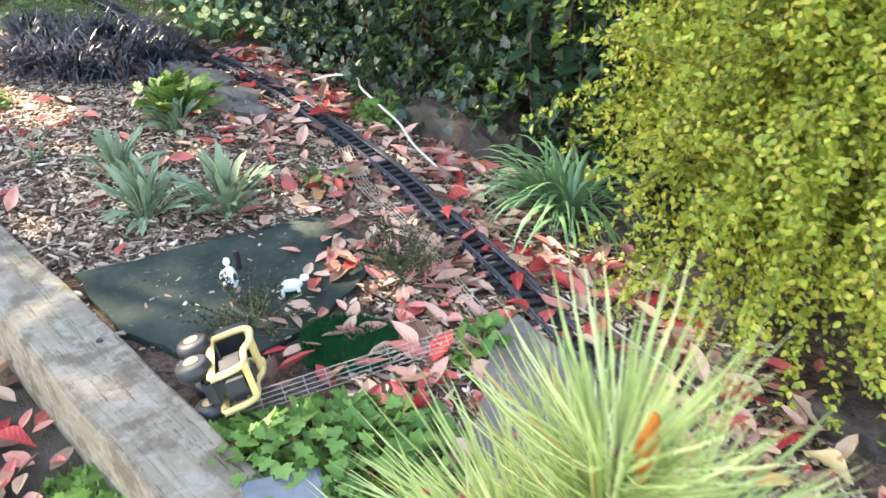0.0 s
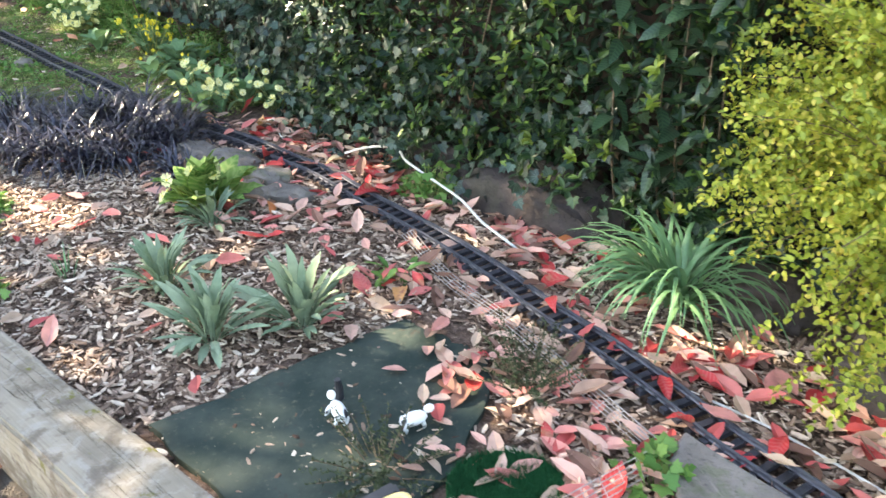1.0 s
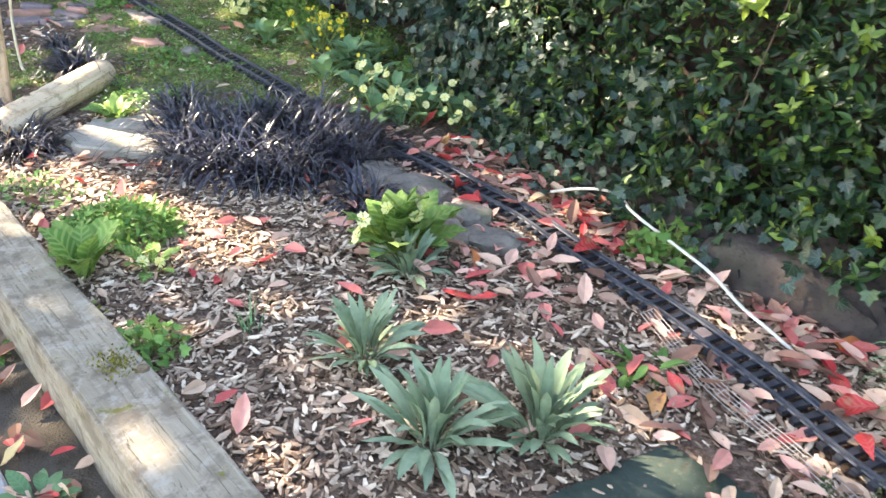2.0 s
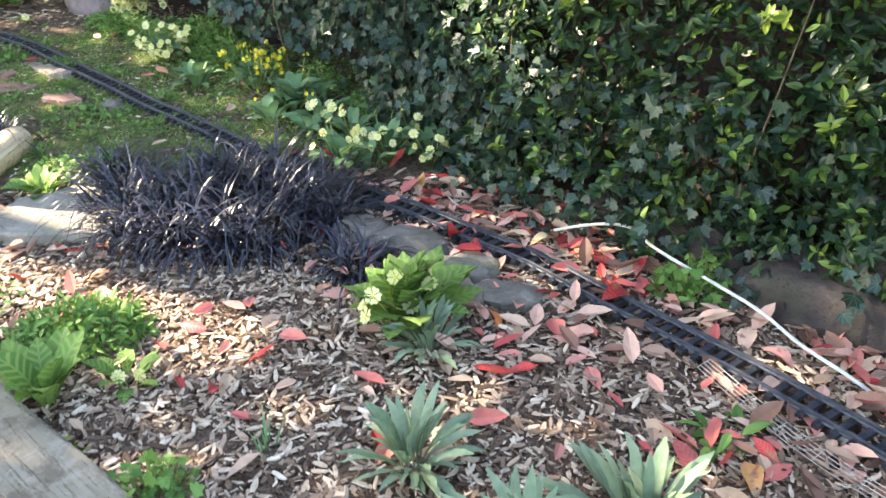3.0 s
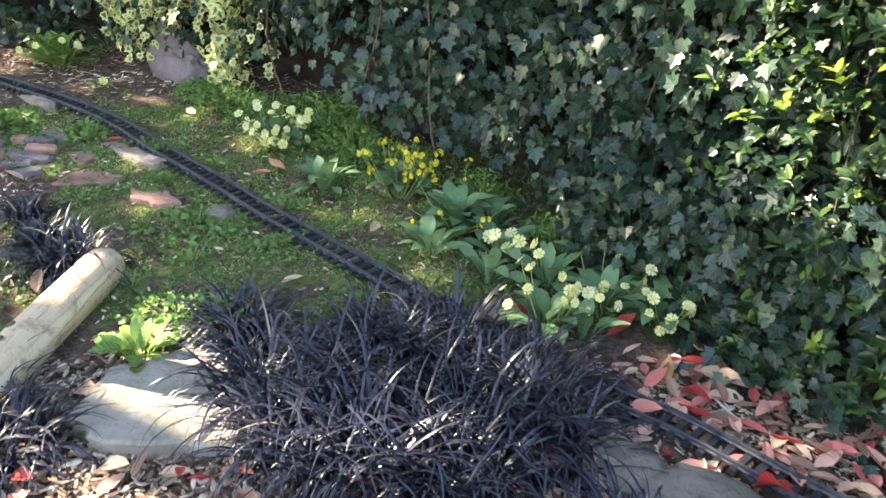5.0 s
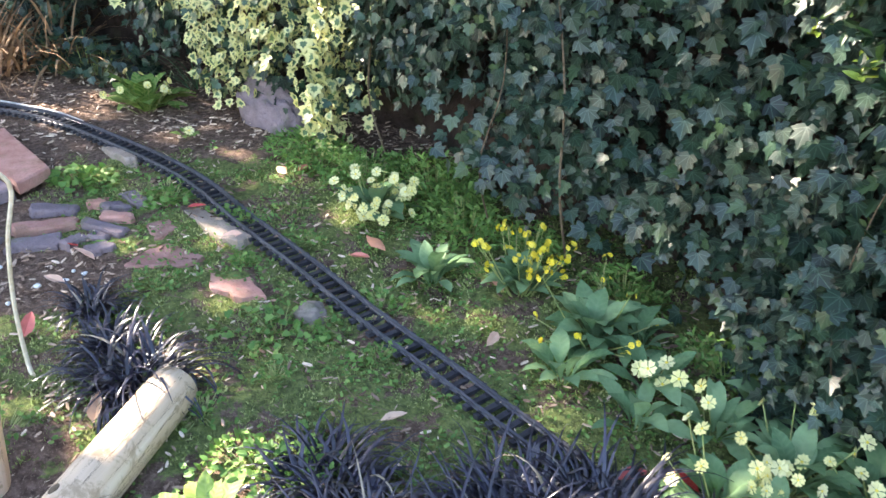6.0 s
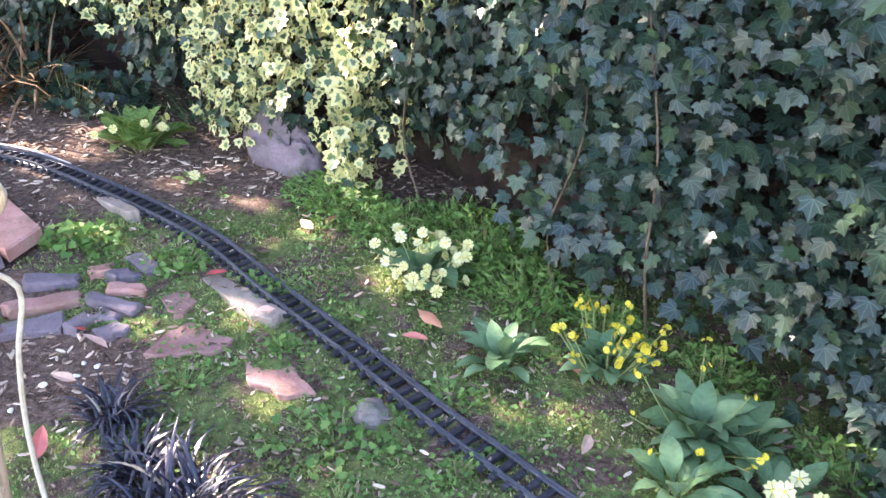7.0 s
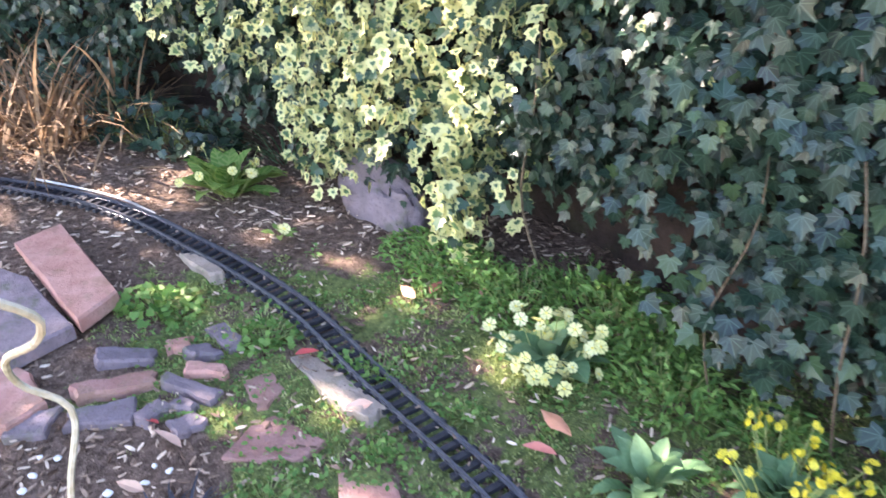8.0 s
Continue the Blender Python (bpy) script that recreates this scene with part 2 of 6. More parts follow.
def stone_mat(name, a, b, c, scale=14, moss=0.0, rough=0.85):
    q = Nodes(name)
    co = q.coords()
    n1, n2 = q.noise(scale, 6, 0.6), q.noise(scale * 9, 4, 0.7)
    col = q.mix(q.ramp(n1, [(0.35, (0, 0, 0)), (0.65, (1, 1, 1))]), a, b)
    col = q.mix(q.smooth(n2, 0.52, 0.75), col, c)
    rnd = q.n("ShaderNodeObjectInfo").outputs["Random"]
    col = q.mix(1.0, col, q.ramp(rnd, [(0, (0.72, 0.72, 0.75)), (1, (1.15, 1.1, 1.08))]), "MULTIPLY")
    if moss:
        col = q.mix(q.math("MULTIPLY", q.smooth(q.noise(11, 5, 0.65), 0.52, 0.62), moss), col, (0.075, 0.11, 0.02))
    h = q.math("ADD", n1, q.math("MULTIPLY", n2, 0.4))
    h = q.math("ADD", h, q.math("MULTIPLY", q.noise(scale * 3, 6, 0.7), 0.8))
    q.bump(h, 0.8, 0.008)
    return q.finish(col, rough, 0.3)


GREENS = [(0.0, (0.03, 0.075, 0.018)), (0.5, (0.05, 0.11, 0.025)), (1.0, (0.085, 0.15, 0.03))]
M = {}
M["ivy"] = leaf_mat("ivy_leaf", [(0, (0.007, 0.02, 0.013)), (0.5, (0.014, 0.036, 0.023)), (0.85, (0.024, 0.056, 0.034)), (1, (0.05, 0.095, 0.035))], 0.36, 0.45, 0.06, ("palm", (0.085, 0.14, 0.1), 0.55))
M["variegated"] = leaf_mat("variegated_ivy_leaf", [(0, (0.03, 0.075, 0.04)), (0.6, (0.06, 0.13, 0.06)), (1, (0.2, 0.28, 0.1))], 0.4, 0.5, 0.15, None, ((0.62, 0.6, 0.26), 0.36))
M["privet"] = leaf_mat("hedge_leaf", [(0, (0.007, 0.02, 0.009)), (0.55, (0.016, 0.042, 0.015)), (0.85, (0.04, 0.085, 0.02)), (1, (0.13, 0.2, 0.035))], 0.38, 0.3, 0.08)
M["laurel"] = leaf_mat("laurel_leaf", [(0, (0.012, 0.035, 0.018)), (1, (0.035, 0.075, 0.035))], 0.3, 0.5, 0.1, ("pinnate", (0.08, 0.14, 0.07), 0.4), None, False)
M["shoot"] = leaf_mat("young_hedge_leaf", [(0, (0.13, 0.21, 0.03)), (1, (0.3, 0.36, 0.06))], 0.35, 0.5, 0.3)
M["golden"] = leaf_mat("golden_leaf", [(0, (0.17, 0.23, 0.03)), (0.5, (0.33, 0.385, 0.05)), (0.85, (0.47, 0.47, 0.075)), (1, (0.54, 0.44, 0.09))], 0.45, 0.4, 0.3)
M["mondo"] = leaf_mat("black_strap_leaf", [(0, (0.006, 0.006, 0.012)), (0.7, (0.014, 0.014, 0.03)), (0.95, (0.028, 0.028, 0.052)), (0.975, (0.036, 0.036, 0.056)), (1, (0.3, 0.25, 0.17))], 0.3, 0.7, 0.0)
M["lily"] = leaf_mat("green_strap_leaf", [(0, (0.08, 0.19, 0.08)), (1, (0.2, 0.36, 0.17))], 0.35, 0.5, 0.2)
M["lime"] = leaf_mat("lime_strap_leaf", [(0, (0.36, 0.46, 0.15)), (0.6, (0.58, 0.66, 0.28)), (0.95, (0.74, 0.78, 0.42)), (0.985, (0.72, 0.66, 0.25)), (1, (0.62, 0.2, 0.03))], 0.5, 0.35, 0.35)
M["felt"] = leaf_mat("grey_felted_leaf", [(0, (0.16, 0.235, 0.14)), (1, (0.3, 0.37, 0.25))], 0.85, 0.15, 0.15, ("pinnate", (0.34, 0.4, 0.28), 0.15), None, False)
M["primrose"] = leaf_mat("primrose_leaf", [(0, (0.08, 0.18, 0.035)), (0.6, (0.15, 0.28, 0.06)), (1, (0.26, 0.36, 0.09))], 0.6, 0.3, 0.25, ("pinnate", (0.3, 0.38, 0.12), 0.55), None, False)
M["dock"] = leaf_mat("broad_green_leaf", [(0, (0.085, 0.185, 0.08)), (1, (0.2, 0.32, 0.155))], 0.6, 0.35, 0.2, ("pinnate", (0.22, 0.33, 0.17), 0.18), None, False)
M["weed"] = leaf_mat("fresh_green_leaf", [(0, (0.075, 0.18, 0.04)), (1, (0.2, 0.34, 0.085))], 0.55, 0.35, 0.25)
M["heather"] = leaf_mat("dull_needle", [(0, (0.03, 0.045, 0.02)), (0.8, (0.07, 0.085, 0.04)), (1, (0.2, 0.17, 0.11))], 0.8, 0.2, 0.05)
M["fern"] = leaf_mat("dry_frond", [(0, (0.2, 0.12, 0.07)), (1, (0.42, 0.28, 0.17))], 0.8, 0.2, 0.15)
M["fallen"] = leaf_mat("fallen_leaf", [(0, (0.45, 0.025, 0.03)), (0.2, (0.6, 0.05, 0.05)), (0.32, (0.42, 0.05, 0.06)), (0.4, (0.7, 0.26, 0.22)), (0.55, (0.8, 0.46, 0.38)), (0.72, (0.76, 0.52, 0.37)), (0.79, (0.68, 0.17, 0.05)), (0.86, (0.66, 0.5, 0.2)), (0.93, (0.7, 0.5, 0.36)), (1.0, (0.32, 0.19, 0.15))], 0.5, 0.35, 0.15, ("pinnate", (0.7, 0.36, 0.28), 0.14), None, False, 50, (40, (0.34, 0.12, 0.07)))
M["litter"] = leaf_mat("litter_leaf", [(0, (0.48, 0.04, 0.045)), (0.22, (0.64, 0.2, 0.17)), (0.45, (0.76, 0.46, 0.36)), (0.68, (0.6, 0.42, 0.3)), (0.85, (0.3, 0.15, 0.11)), (1.0, (0.15, 0.08, 0.055))], 0.6, 0.3, 0.1, None, None, True, 50)
M["petal"] = leaf_mat("cream_petal", [(0, (0.8, 0.76, 0.3)), (1, (0.84, 0.82, 0.46))], 0.6, 0.3, 0.3, None, None, False)
M["yellow_petal"] = leaf_mat("yellow_petal", [(0, (0.75, 0.62, 0.04)), (1, (0.8, 0.7, 0.1))], 0.6, 0.3, 0.3, None, None, False)


def plain(name, a, b, scale=30, rough=0.6, spec=0.4, metal=0.0, bump=0.0):
    q = Nodes(name)
    nz = q.noise(scale, 5, 0.6)
    col = q.mix(q.smooth(nz, 0.3, 0.7), a, b)
    if bump:
        q.bump(q.noise(scale * 4, 4), bump, 0.003)
    q.b.inputs["Metallic"].default_value = metal
    return q.finish(col, rough, spec)


M["bud"] = plain("orange_bud_scale", (0.62, 0.2, 0.03), (0.42, 0.1, 0.02), 120, 0.7, 0.3, 0, 0.5)
M["eye"] = plain("yolk_yellow", (0.8, 0.62, 0.06), (0.82, 0.68, 0.1))
M["stem"] = plain("green_stem", (0.2, 0.28, 0.08), (0.3, 0.3, 0.12), 60)
M["twig"] = plain("brown_twig", (0.1, 0.07, 0.045), (0.2, 0.15, 0.1), 80, 0.85, 0.2, 0, 0.4)
M["cord"] = plain("white_cord", (0.72, 0.71, 0.66), (0.58, 0.56, 0.5), 40, 0.55)
M["rope"] = plain("cream_rope", (0.72, 0.64, 0.48), (0.5, 0.42, 0.28), 60, 0.8, 0.2, 0, 0.4)
M["mesh_wire"] = plain("pale_plastic_wire", (0.5, 0.45, 0.41), (0.34, 0.29, 0.27), 60, 0.5)
M["rail"] = plain("dull_rail", (0.07, 0.075, 0.095), (0.13, 0.13, 0.15), 50, 0.4, 0.5, 0.3)
M["sleeper"] = plain("black_plastic", (0.018, 0.019, 0.026), (0.05, 0.05, 0.06), 40, 0.5, 0.4)
M["stone"] = stone_mat("grey_stone", (0.15, 0.135, 0.12), (0.25, 0.225, 0.2), (0.09, 0.078, 0.07), 12, 0.35)
M["dark_stone"] = stone_mat("dark_stone", (0.042, 0.033, 0.03), (0.09, 0.072, 0.065), (0.025, 0.02, 0.017), 10, 0.08)
M["pale_stone"] = stone_mat("pale_stone", (0.4, 0.35, 0.29), (0.52, 0.46, 0.38), (0.26, 0.22, 0.18), 14, 0.3)
M["concrete"] = stone_mat("buff_stone", (0.28, 0.23, 0.19), (0.38, 0.32, 0.27), (0.18, 0.14, 0.12), 20, 0.25)
M["terracotta"] = stone_mat("terracotta", (0.44, 0.22, 0.18), (0.56, 0.32, 0.27), (0.32, 0.17, 0.14), 18, 0.2)
M["slate"] = stone_mat("purple_slate", (0.18, 0.145, 0.16), (0.27, 0.22, 0.24), (0.125, 0.1, 0.11), 18, 0.35)
M["paving"] = stone_mat("paving", (0.3, 0.285, 0.28), (0.4, 0.385, 0.375), (0.22, 0.21, 0.205), 8, 0.1)


def timber(name, base, dark, pale, moss=0.0, grain=1.0, mottled=False, bark=None):
    q = Nodes(name)
    co = q.coords(True)
    mp = q.n("ShaderNodeMapping")
    q.link(co, mp.inputs[0])
    mp.inputs["Scale"].default_value = (110 * grain, 3.5, 110 * grain)
    g1 = q.noise(1.0, 6, 0.65, mp.outputs[0], 0.4)
    mp2 = q.n("ShaderNodeMapping")
    q.link(co, mp2.inputs[0])
    mp2.inputs["Scale"].default_value = (40, 1.6, 40)
    g2 = q.noise(1.0, 5, 0.6, mp2.outputs[0], 0.3)
    col = q.mix(q.smooth(g1, 0.25, 0.62), q.mix(0.45, dark, base), base)
    col = q.mix(q.smooth(g2, 0.45, 0.75), col, pale)
    crack = q.math("SUBTRACT", 1.0, q.smooth(q.math("ABSOLUTE", q.math("SUBTRACT", g2, 0.5)), 0.0, 0.006))
    col = q.mix(q.math("MULTIPLY", crack, 0.75), col, (0.05, 0.035, 0.025))
    col = q.mix(q.smooth(q.noise(9, 5, 0.65, co), 0.5, 0.75), col, q.mix(0.5, col, dark))
    if mottled:
        col = q.mix(q.math("MULTIPLY", q.smooth(q.noise(34, 6, 0.7, co, 0.6), 0.48, 0.62), 0.65), col, (0.35, 0.315, 0.27))
        col = q.mix(q.math("MULTIPLY", q.smooth(q.noise(16, 5, 0.65, co), 0.48, 0.62), 0.7), col, (0.12, 0.09, 0.065))
    if bark:
        col = q.mix(q.math("MULTIPLY", q.smooth(q.noise(22, 6, 0.7, co, 0.4), 0.5, 0.62), 0.65), col, bark)
    if moss:
        col = q.mix(q.math("MULTIPLY", q.smooth(q.noise(13, 5, 0.7, co), 0.62, 0.68), moss), col, (0.13, 0.12, 0.015))
    q.bump(q.math("SUBTRACT", q.math("MULTIPLY", g1, 0.6), crack), 0.7, 0.004)
    return q.finish(col, 0.8, 0.25)


M["sleeper_wood"] = timber("weathered_timber", (0.27, 0.23, 0.175), (0.17, 0.135, 0.1), (0.35, 0.3, 0.235), 0.8, 1.0, True)
M["log_wood"] = timber("pale_pine", (0.66, 0.5, 0.35), (0.48, 0.33, 0.2), (0.74, 0.61, 0.46), 0, 0.6, False, (0.3, 0.21, 0.12))


def ground_mat():
    q = Nodes("garden_soil")
    moss, path = q.attr("moss"), q.attr("path")
    n1, n2, n3 = q.noise(6, 6, 0.6), q.noise(60, 5, 0.65), q.noise(240, 3, 0.6)
    soil = q.mix(q.smooth(n2, 0.3, 0.7), (0.075, 0.048, 0.036), (0.22, 0.15, 0.115))
    soil = q.mix(q.smooth(n3, 0.55, 0.75), soil, (0.3, 0.22, 0.17))
    green = q.mix(q.smooth(n2, 0.3, 0.7), (0.07, 0.09, 0.035), (0.2, 0.24, 0.085))
    green = q.mix(q.smooth(n3, 0.5, 0.8), green, (0.2, 0.25, 0.06))
    edge = q.smooth(q.math("ADD", moss, q.math("MULTIPLY", q.math("SUBTRACT", q.noise(11, 7, 0.72), 0.6), 3.6)), 0.42, 0.62)
    col = q.mix(edge, soil, green)
    col = q.mix(path, col, q.mix(q.smooth(n1, 0.3, 0.7), (0.09, 0.075, 0.06), (0.16, 0.14, 0.12)))
    q.bump(q.math("ADD", q.math("MULTIPLY", n2, 0.8), q.math("MULTIPLY", n3, 0.5)), 0.9, 0.012)
    return q.finish(col, 0.95, 0.15)


M["ground"] = ground_mat()
# earth colour below; above, the same dark stands in for the hedge's shaded inside
M["bank"] = stone_mat("bank_soil_and_backing", (0.026, 0.017, 0.013), (0.07, 0.045, 0.036), (0.012, 0.008, 0.006), 16, 0.1, 0.95)


def chip_mat():
    q = Nodes("bark_chip")
    rnd = q.n("ShaderNodeNewGeometry").outputs["Random Per Island"]
    col = q.ramp(rnd, [(0, (0.06, 0.036, 0.026)), (0.28, (0.2, 0.13, 0.092)), (0.6, (0.41, 0.29, 0.215)), (0.85, (0.62, 0.475, 0.36)), (1, (0.8, 0.66, 0.52))])
    col = q.mix(0.5, col, q.ramp(q.noise(160, 4), [(0.3, (0.6, 0.6, 0.6)), (0.7, (1.2, 1.2, 1.2))]), "MULTIPLY")
    return q.finish(col, 0.85, 0.2)


M["chip"] = chip_mat()
M["dry_moss"] = leaf_mat("dry_moss_tuft", [(0, (0.12, 0.1, 0.02)), (1, (0.3, 0.27, 0.05))], 0.9, 0.1, 0.1)
M["moss"] = leaf_mat("moss_tuft", [(0, (0.15, 0.19, 0.06)), (0.6, (0.32, 0.395, 0.14)), (1, (0.52, 0.54, 0.24))], 0.9, 0.1, 0.25)
q = Nodes("dark_green_sheet")
_c = q.mix(q.smooth(q.noise(9, 6, 0.65), 0.35, 0.7), (0.022, 0.036, 0.03), (0.05, 0.064, 0.052))
_c = q.mix(q.smooth(q.noise(70, 5, 0.7), 0.55, 0.75), _c, (0.11, 0.1, 0.075))
_c = q.mix(q.smooth(q.noise(26, 5, 0.7), 0.6, 0.72), _c, (0.05, 0.04, 0.03))
q.bump(q.noise(50, 5, 0.7), 0.4, 0.004)
M["mat"] = q.finish(_c, 0.8, 0.2)
M["turf"] = plain("green_turf", (0.012, 0.08, 0.03), (0.02, 0.12, 0.045), 200, 0.9, 0.1, 0, 0.6)
M["yellow"] = plain("yellow_plastic", (0.82, 0.62, 0.27), (0.76, 0.55, 0.22), 20, 0.45, 0.5)
M["black"] = plain("black_toy_plastic", (0.018, 0.018, 0.022), (0.04, 0.04, 0.045), 20, 0.5, 0.5)
M["hub"] = plain("tan_hub", (0.5, 0.36, 0.2), (0.4, 0.27, 0.14), 40, 0.6, 0.4)
M["toy_white"] = plain("white_painted_plastic", (0.75, 0.75, 0.74), (0.82, 0.82, 0.8), 30, 0.5)
M["metal"] = plain("blue_grey_metal", (0.13, 0.15, 0.175), (0.2, 0.22, 0.25), 20, 0.6, 0.4, 0.2)

# ---- the lie of the land ----
BEAM_A, BEAM_B = np.array((0.13, 0.69)), np.array((-1.33, 2.22))
BEAM_D = unit(BEAM_B - BEAM_A)
BEAM_N = np.array((-BEAM_D[1], BEAM_D[0]))
TRACK = [(0.98, 0.28), (0.8, 0.6), (0.7, 0.82), (0.614, 1.0), (0.562, 1.1), (0.509, 1.23), (0.442, 1.37), (0.364, 1.51), (0.3, 1.65), (0.18, 1.86), (0.022, 2.1), (-0.09, 2.28), (-0.2, 2.41), (-0.32, 2.56), (-0.43, 2.67), (-0.823, 3.073), (-0.899, 3.154), (-1.002, 3.259), (-1.125, 3.383), (-1.278, 3.554), (-1.476, 3.761), (-1.698, 4.001), (-1.998, 4.225), (-2.356, 4.434), (-2.9, 4.58), (-3.4, 4.66)]
HEDGE = [(1.9, 0.2), (1.5, 0.9), (1.1, 1.45), (0.78, 1.72), (0.5, 2.02), (0.22, 2.32), (0.03, 2.55), (-0.1, 2.8), (-0.25, 3.1), (-0.45, 3.42), (-0.66, 3.62), (-0.93, 3.82), (-1.18, 4.2), (-1.45, 4.4), (-1.75, 4.62), (-2.3, 4.95), (-3.0, 5.2), (-4.0, 5.35)]


def ground_z(x, y):
    """Height of the bed, which rises a little towards its far end, and drops to the path beyond the timber edging."""
    z = 0.11 * np.maximum(0, y - 2.75)
    z = np.minimum(z, 0.4)
    s = -(x - BEAM_A[0]) * BEAM_D[1] + (y - BEAM_A[1]) * BEAM_D[0]
    along = (x - BEAM_A[0]) * BEAM_D[0] + (y - BEAM_A[1]) * BEAM_D[1]
    low = np.clip((s - 0.03) / 0.05, 0, 1) * np.clip((2.15 - along) / 0.2, 0, 1)
    return z * (1 - low) - 0.1 * low


def gz(x, y):
    return float(ground_z(np.array(float(x)), np.array(float(y))))


def axis(lo, hi, step, far):
    core = np.arange(lo, hi, step)
    out = [lo - d for d in (120, 40, 12, 4, 1.5, 0.6, 0.2)]
    return np.concatenate([out, core, [hi + d for d in (0.2, 0.6, 1.5, 4, 12, 40, far)]])


def moss_at(x, y):
    return np.clip((y - 2.72 - 0.25 * np.clip(-1.2 - x, 0, 1)) / 0.25, 0, 1) * np.clip((x + 2.25) / 0.3, 0, 1) * np.clip((4.32 - y) / 0.2, 0, 1) * np.clip((0.2 - x) / 0.2, 0, 1) * (1 - np.clip(1 - np.hypot((x + 1.92) / 0.26, (y - 3.5) / 0.16), 0, 0.35) / 0.35)


def moss_h(x, y):
    """The cushions that the moss swells into."""
    k = moss_at(x, y)
    c = np.array([0.011 * noise.noise((a * 12, b * 12, 3)) + 0.006 * noise.noise((a * 31, b * 31, 3)) if w > 0 else 0 for a, b, w in zip(np.ravel(x), np.ravel(y), np.ravel(k))])
    return k * c.reshape(np.shape(k))


gx, gy = axis(-3.2, 1.5, 0.025, 120), axis(0.2, 5.4, 0.025, 120)
X, Y = np.meshgrid(gx, gy)
Z = ground_z(X, Y)
near = (np.abs(X) < 4) & (np.abs(Y) < 6)
bumps = np.array([noise.noise((x * 9, y * 9, 0.3)) * 0.008 + noise.noise((x * 31, y * 31, 1.3)) * 0.004 if n else 0 for x, y, n in zip(X.ravel(), Y.ravel(), near.ravel())]).reshape(X.shape)
Z = Z + bumps + moss_h(X, Y)
nx, ny = len(gx), len(gy)
gf = [(j * nx + i, j * nx + i + 1, (j + 1) * nx + i + 1, (j + 1) * nx + i) for j in range(ny - 1) for i in range(nx - 1)]
gme = mesh_from("ground", np.stack([X, Y, Z], -1).reshape(-1, 3), gf, M["ground"], True)


def path_at(x, y):
    s = -(x - BEAM_A[0]) * BEAM_D[1] + (y - BEAM_A[1]) * BEAM_D[0]
    return np.clip((s - 0.02) / 0.05, 0, 1) * (y < 2.2)


gme.attributes.new("moss", "FLOAT", "POINT").data.foreach_set("value", moss_at(X, Y).astype(np.float32).ravel())
gme.attributes.new("path", "FLOAT", "POINT").data.foreach_set("value", path_at(X, Y).astype(np.float32).ravel())
tagged(new("ground", gme), "brown garden bed soil with green moss", "ground", kind="structure")

# soil bank under the hedge, raised as dark backing for shade between leaves
hp = spline(HEDGE, 0.05)
ht = unit(np.gradient(hp, axis=0))
hn = np.stack([-ht[:, 1], ht[:, 0]], 1)
hn = np.where((hn @ np.array((-0.6, -0.8)))[:, None] < 0, -hn, hn)
hs = np.concatenate([[0], np.cumsum(np.linalg.norm(np.diff(hp, axis=0), axis=1))])


def hedge_at(s, z, out=0.0):
    """Points on the hedge's face: s metres along it, z above the ground, out metres in front of it."""
    x, y = np.interp(s, hs, hp[:, 0]), np.interp(s, hs, hp[:, 1])
    a, b = np.interp(s, hs, hn[:, 0]), np.interp(s, hs, hn[:, 1])
    n = unit(np.stack([a, b, np.zeros_like(a)], -1))
    lean = -0.10 * np.clip(z - 0.1, 0, 2) ** 1.0
    p = np.stack([x, y, ground_z(x, y) + z], -1) + n * (out + lean + 0.04)[..., None]
    return p, n


# upper rows: dark sheet behind the leaves, its colour standing in for shade
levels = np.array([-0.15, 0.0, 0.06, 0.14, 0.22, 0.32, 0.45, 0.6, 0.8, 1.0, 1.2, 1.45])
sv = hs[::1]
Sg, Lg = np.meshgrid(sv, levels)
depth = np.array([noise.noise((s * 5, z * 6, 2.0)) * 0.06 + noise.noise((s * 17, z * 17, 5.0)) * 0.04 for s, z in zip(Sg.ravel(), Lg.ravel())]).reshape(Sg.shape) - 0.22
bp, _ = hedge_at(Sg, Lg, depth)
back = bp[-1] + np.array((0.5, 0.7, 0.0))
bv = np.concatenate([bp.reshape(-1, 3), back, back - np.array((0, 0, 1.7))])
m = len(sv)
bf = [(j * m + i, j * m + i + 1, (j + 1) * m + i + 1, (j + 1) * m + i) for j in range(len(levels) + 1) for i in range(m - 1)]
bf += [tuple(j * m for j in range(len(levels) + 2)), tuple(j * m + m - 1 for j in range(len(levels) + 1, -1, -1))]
tagged(new("bank", mesh_from("bank", bv, bf, M["bank"], True)), "dark earth bank, with dark backing for the shaded gaps in hedge and ivy", "bank", kind="structure")


def face_leaves(n, s0, s1, z0, z1, size, template, seed, out=(-0.05, 0.05), tilt=0.7, keep=None, hang=0.6):
    """Leaves spread over a stretch of the hedge's face, in uneven lumps."""
    r = np.random.default_rng(seed)
    s, z = r.uniform(s0, s1, n), r.uniform(z0, z1, n)
    lump = np.array([noise.noise((a * 5, b * 6, 3.0)) * 0.12 + noise.noise((a * 14, b * 14, 8.0)) * 0.05 for a, b in zip(s, z)])
    if keep is not None:
        k = keep(s, z, r)
        s, z, lump = s[k], z[k], lump[k]
    p, nn = hedge_at(s, z, r.uniform(out[0], out[1], len(s)) + lump)
    q = len(s)
    N = unit(nn + r.normal(0, tilt * 0.5, (q, 3)) + np.array((0, 0, 0.45)))
    F = np.array((0, 0, -hang)) + r.normal(0, 0.55, (q, 3)) + nn * 0.25
    return scatter(template[0], template[1], p, F, N, r.uniform(size[0], size[1], q)), q


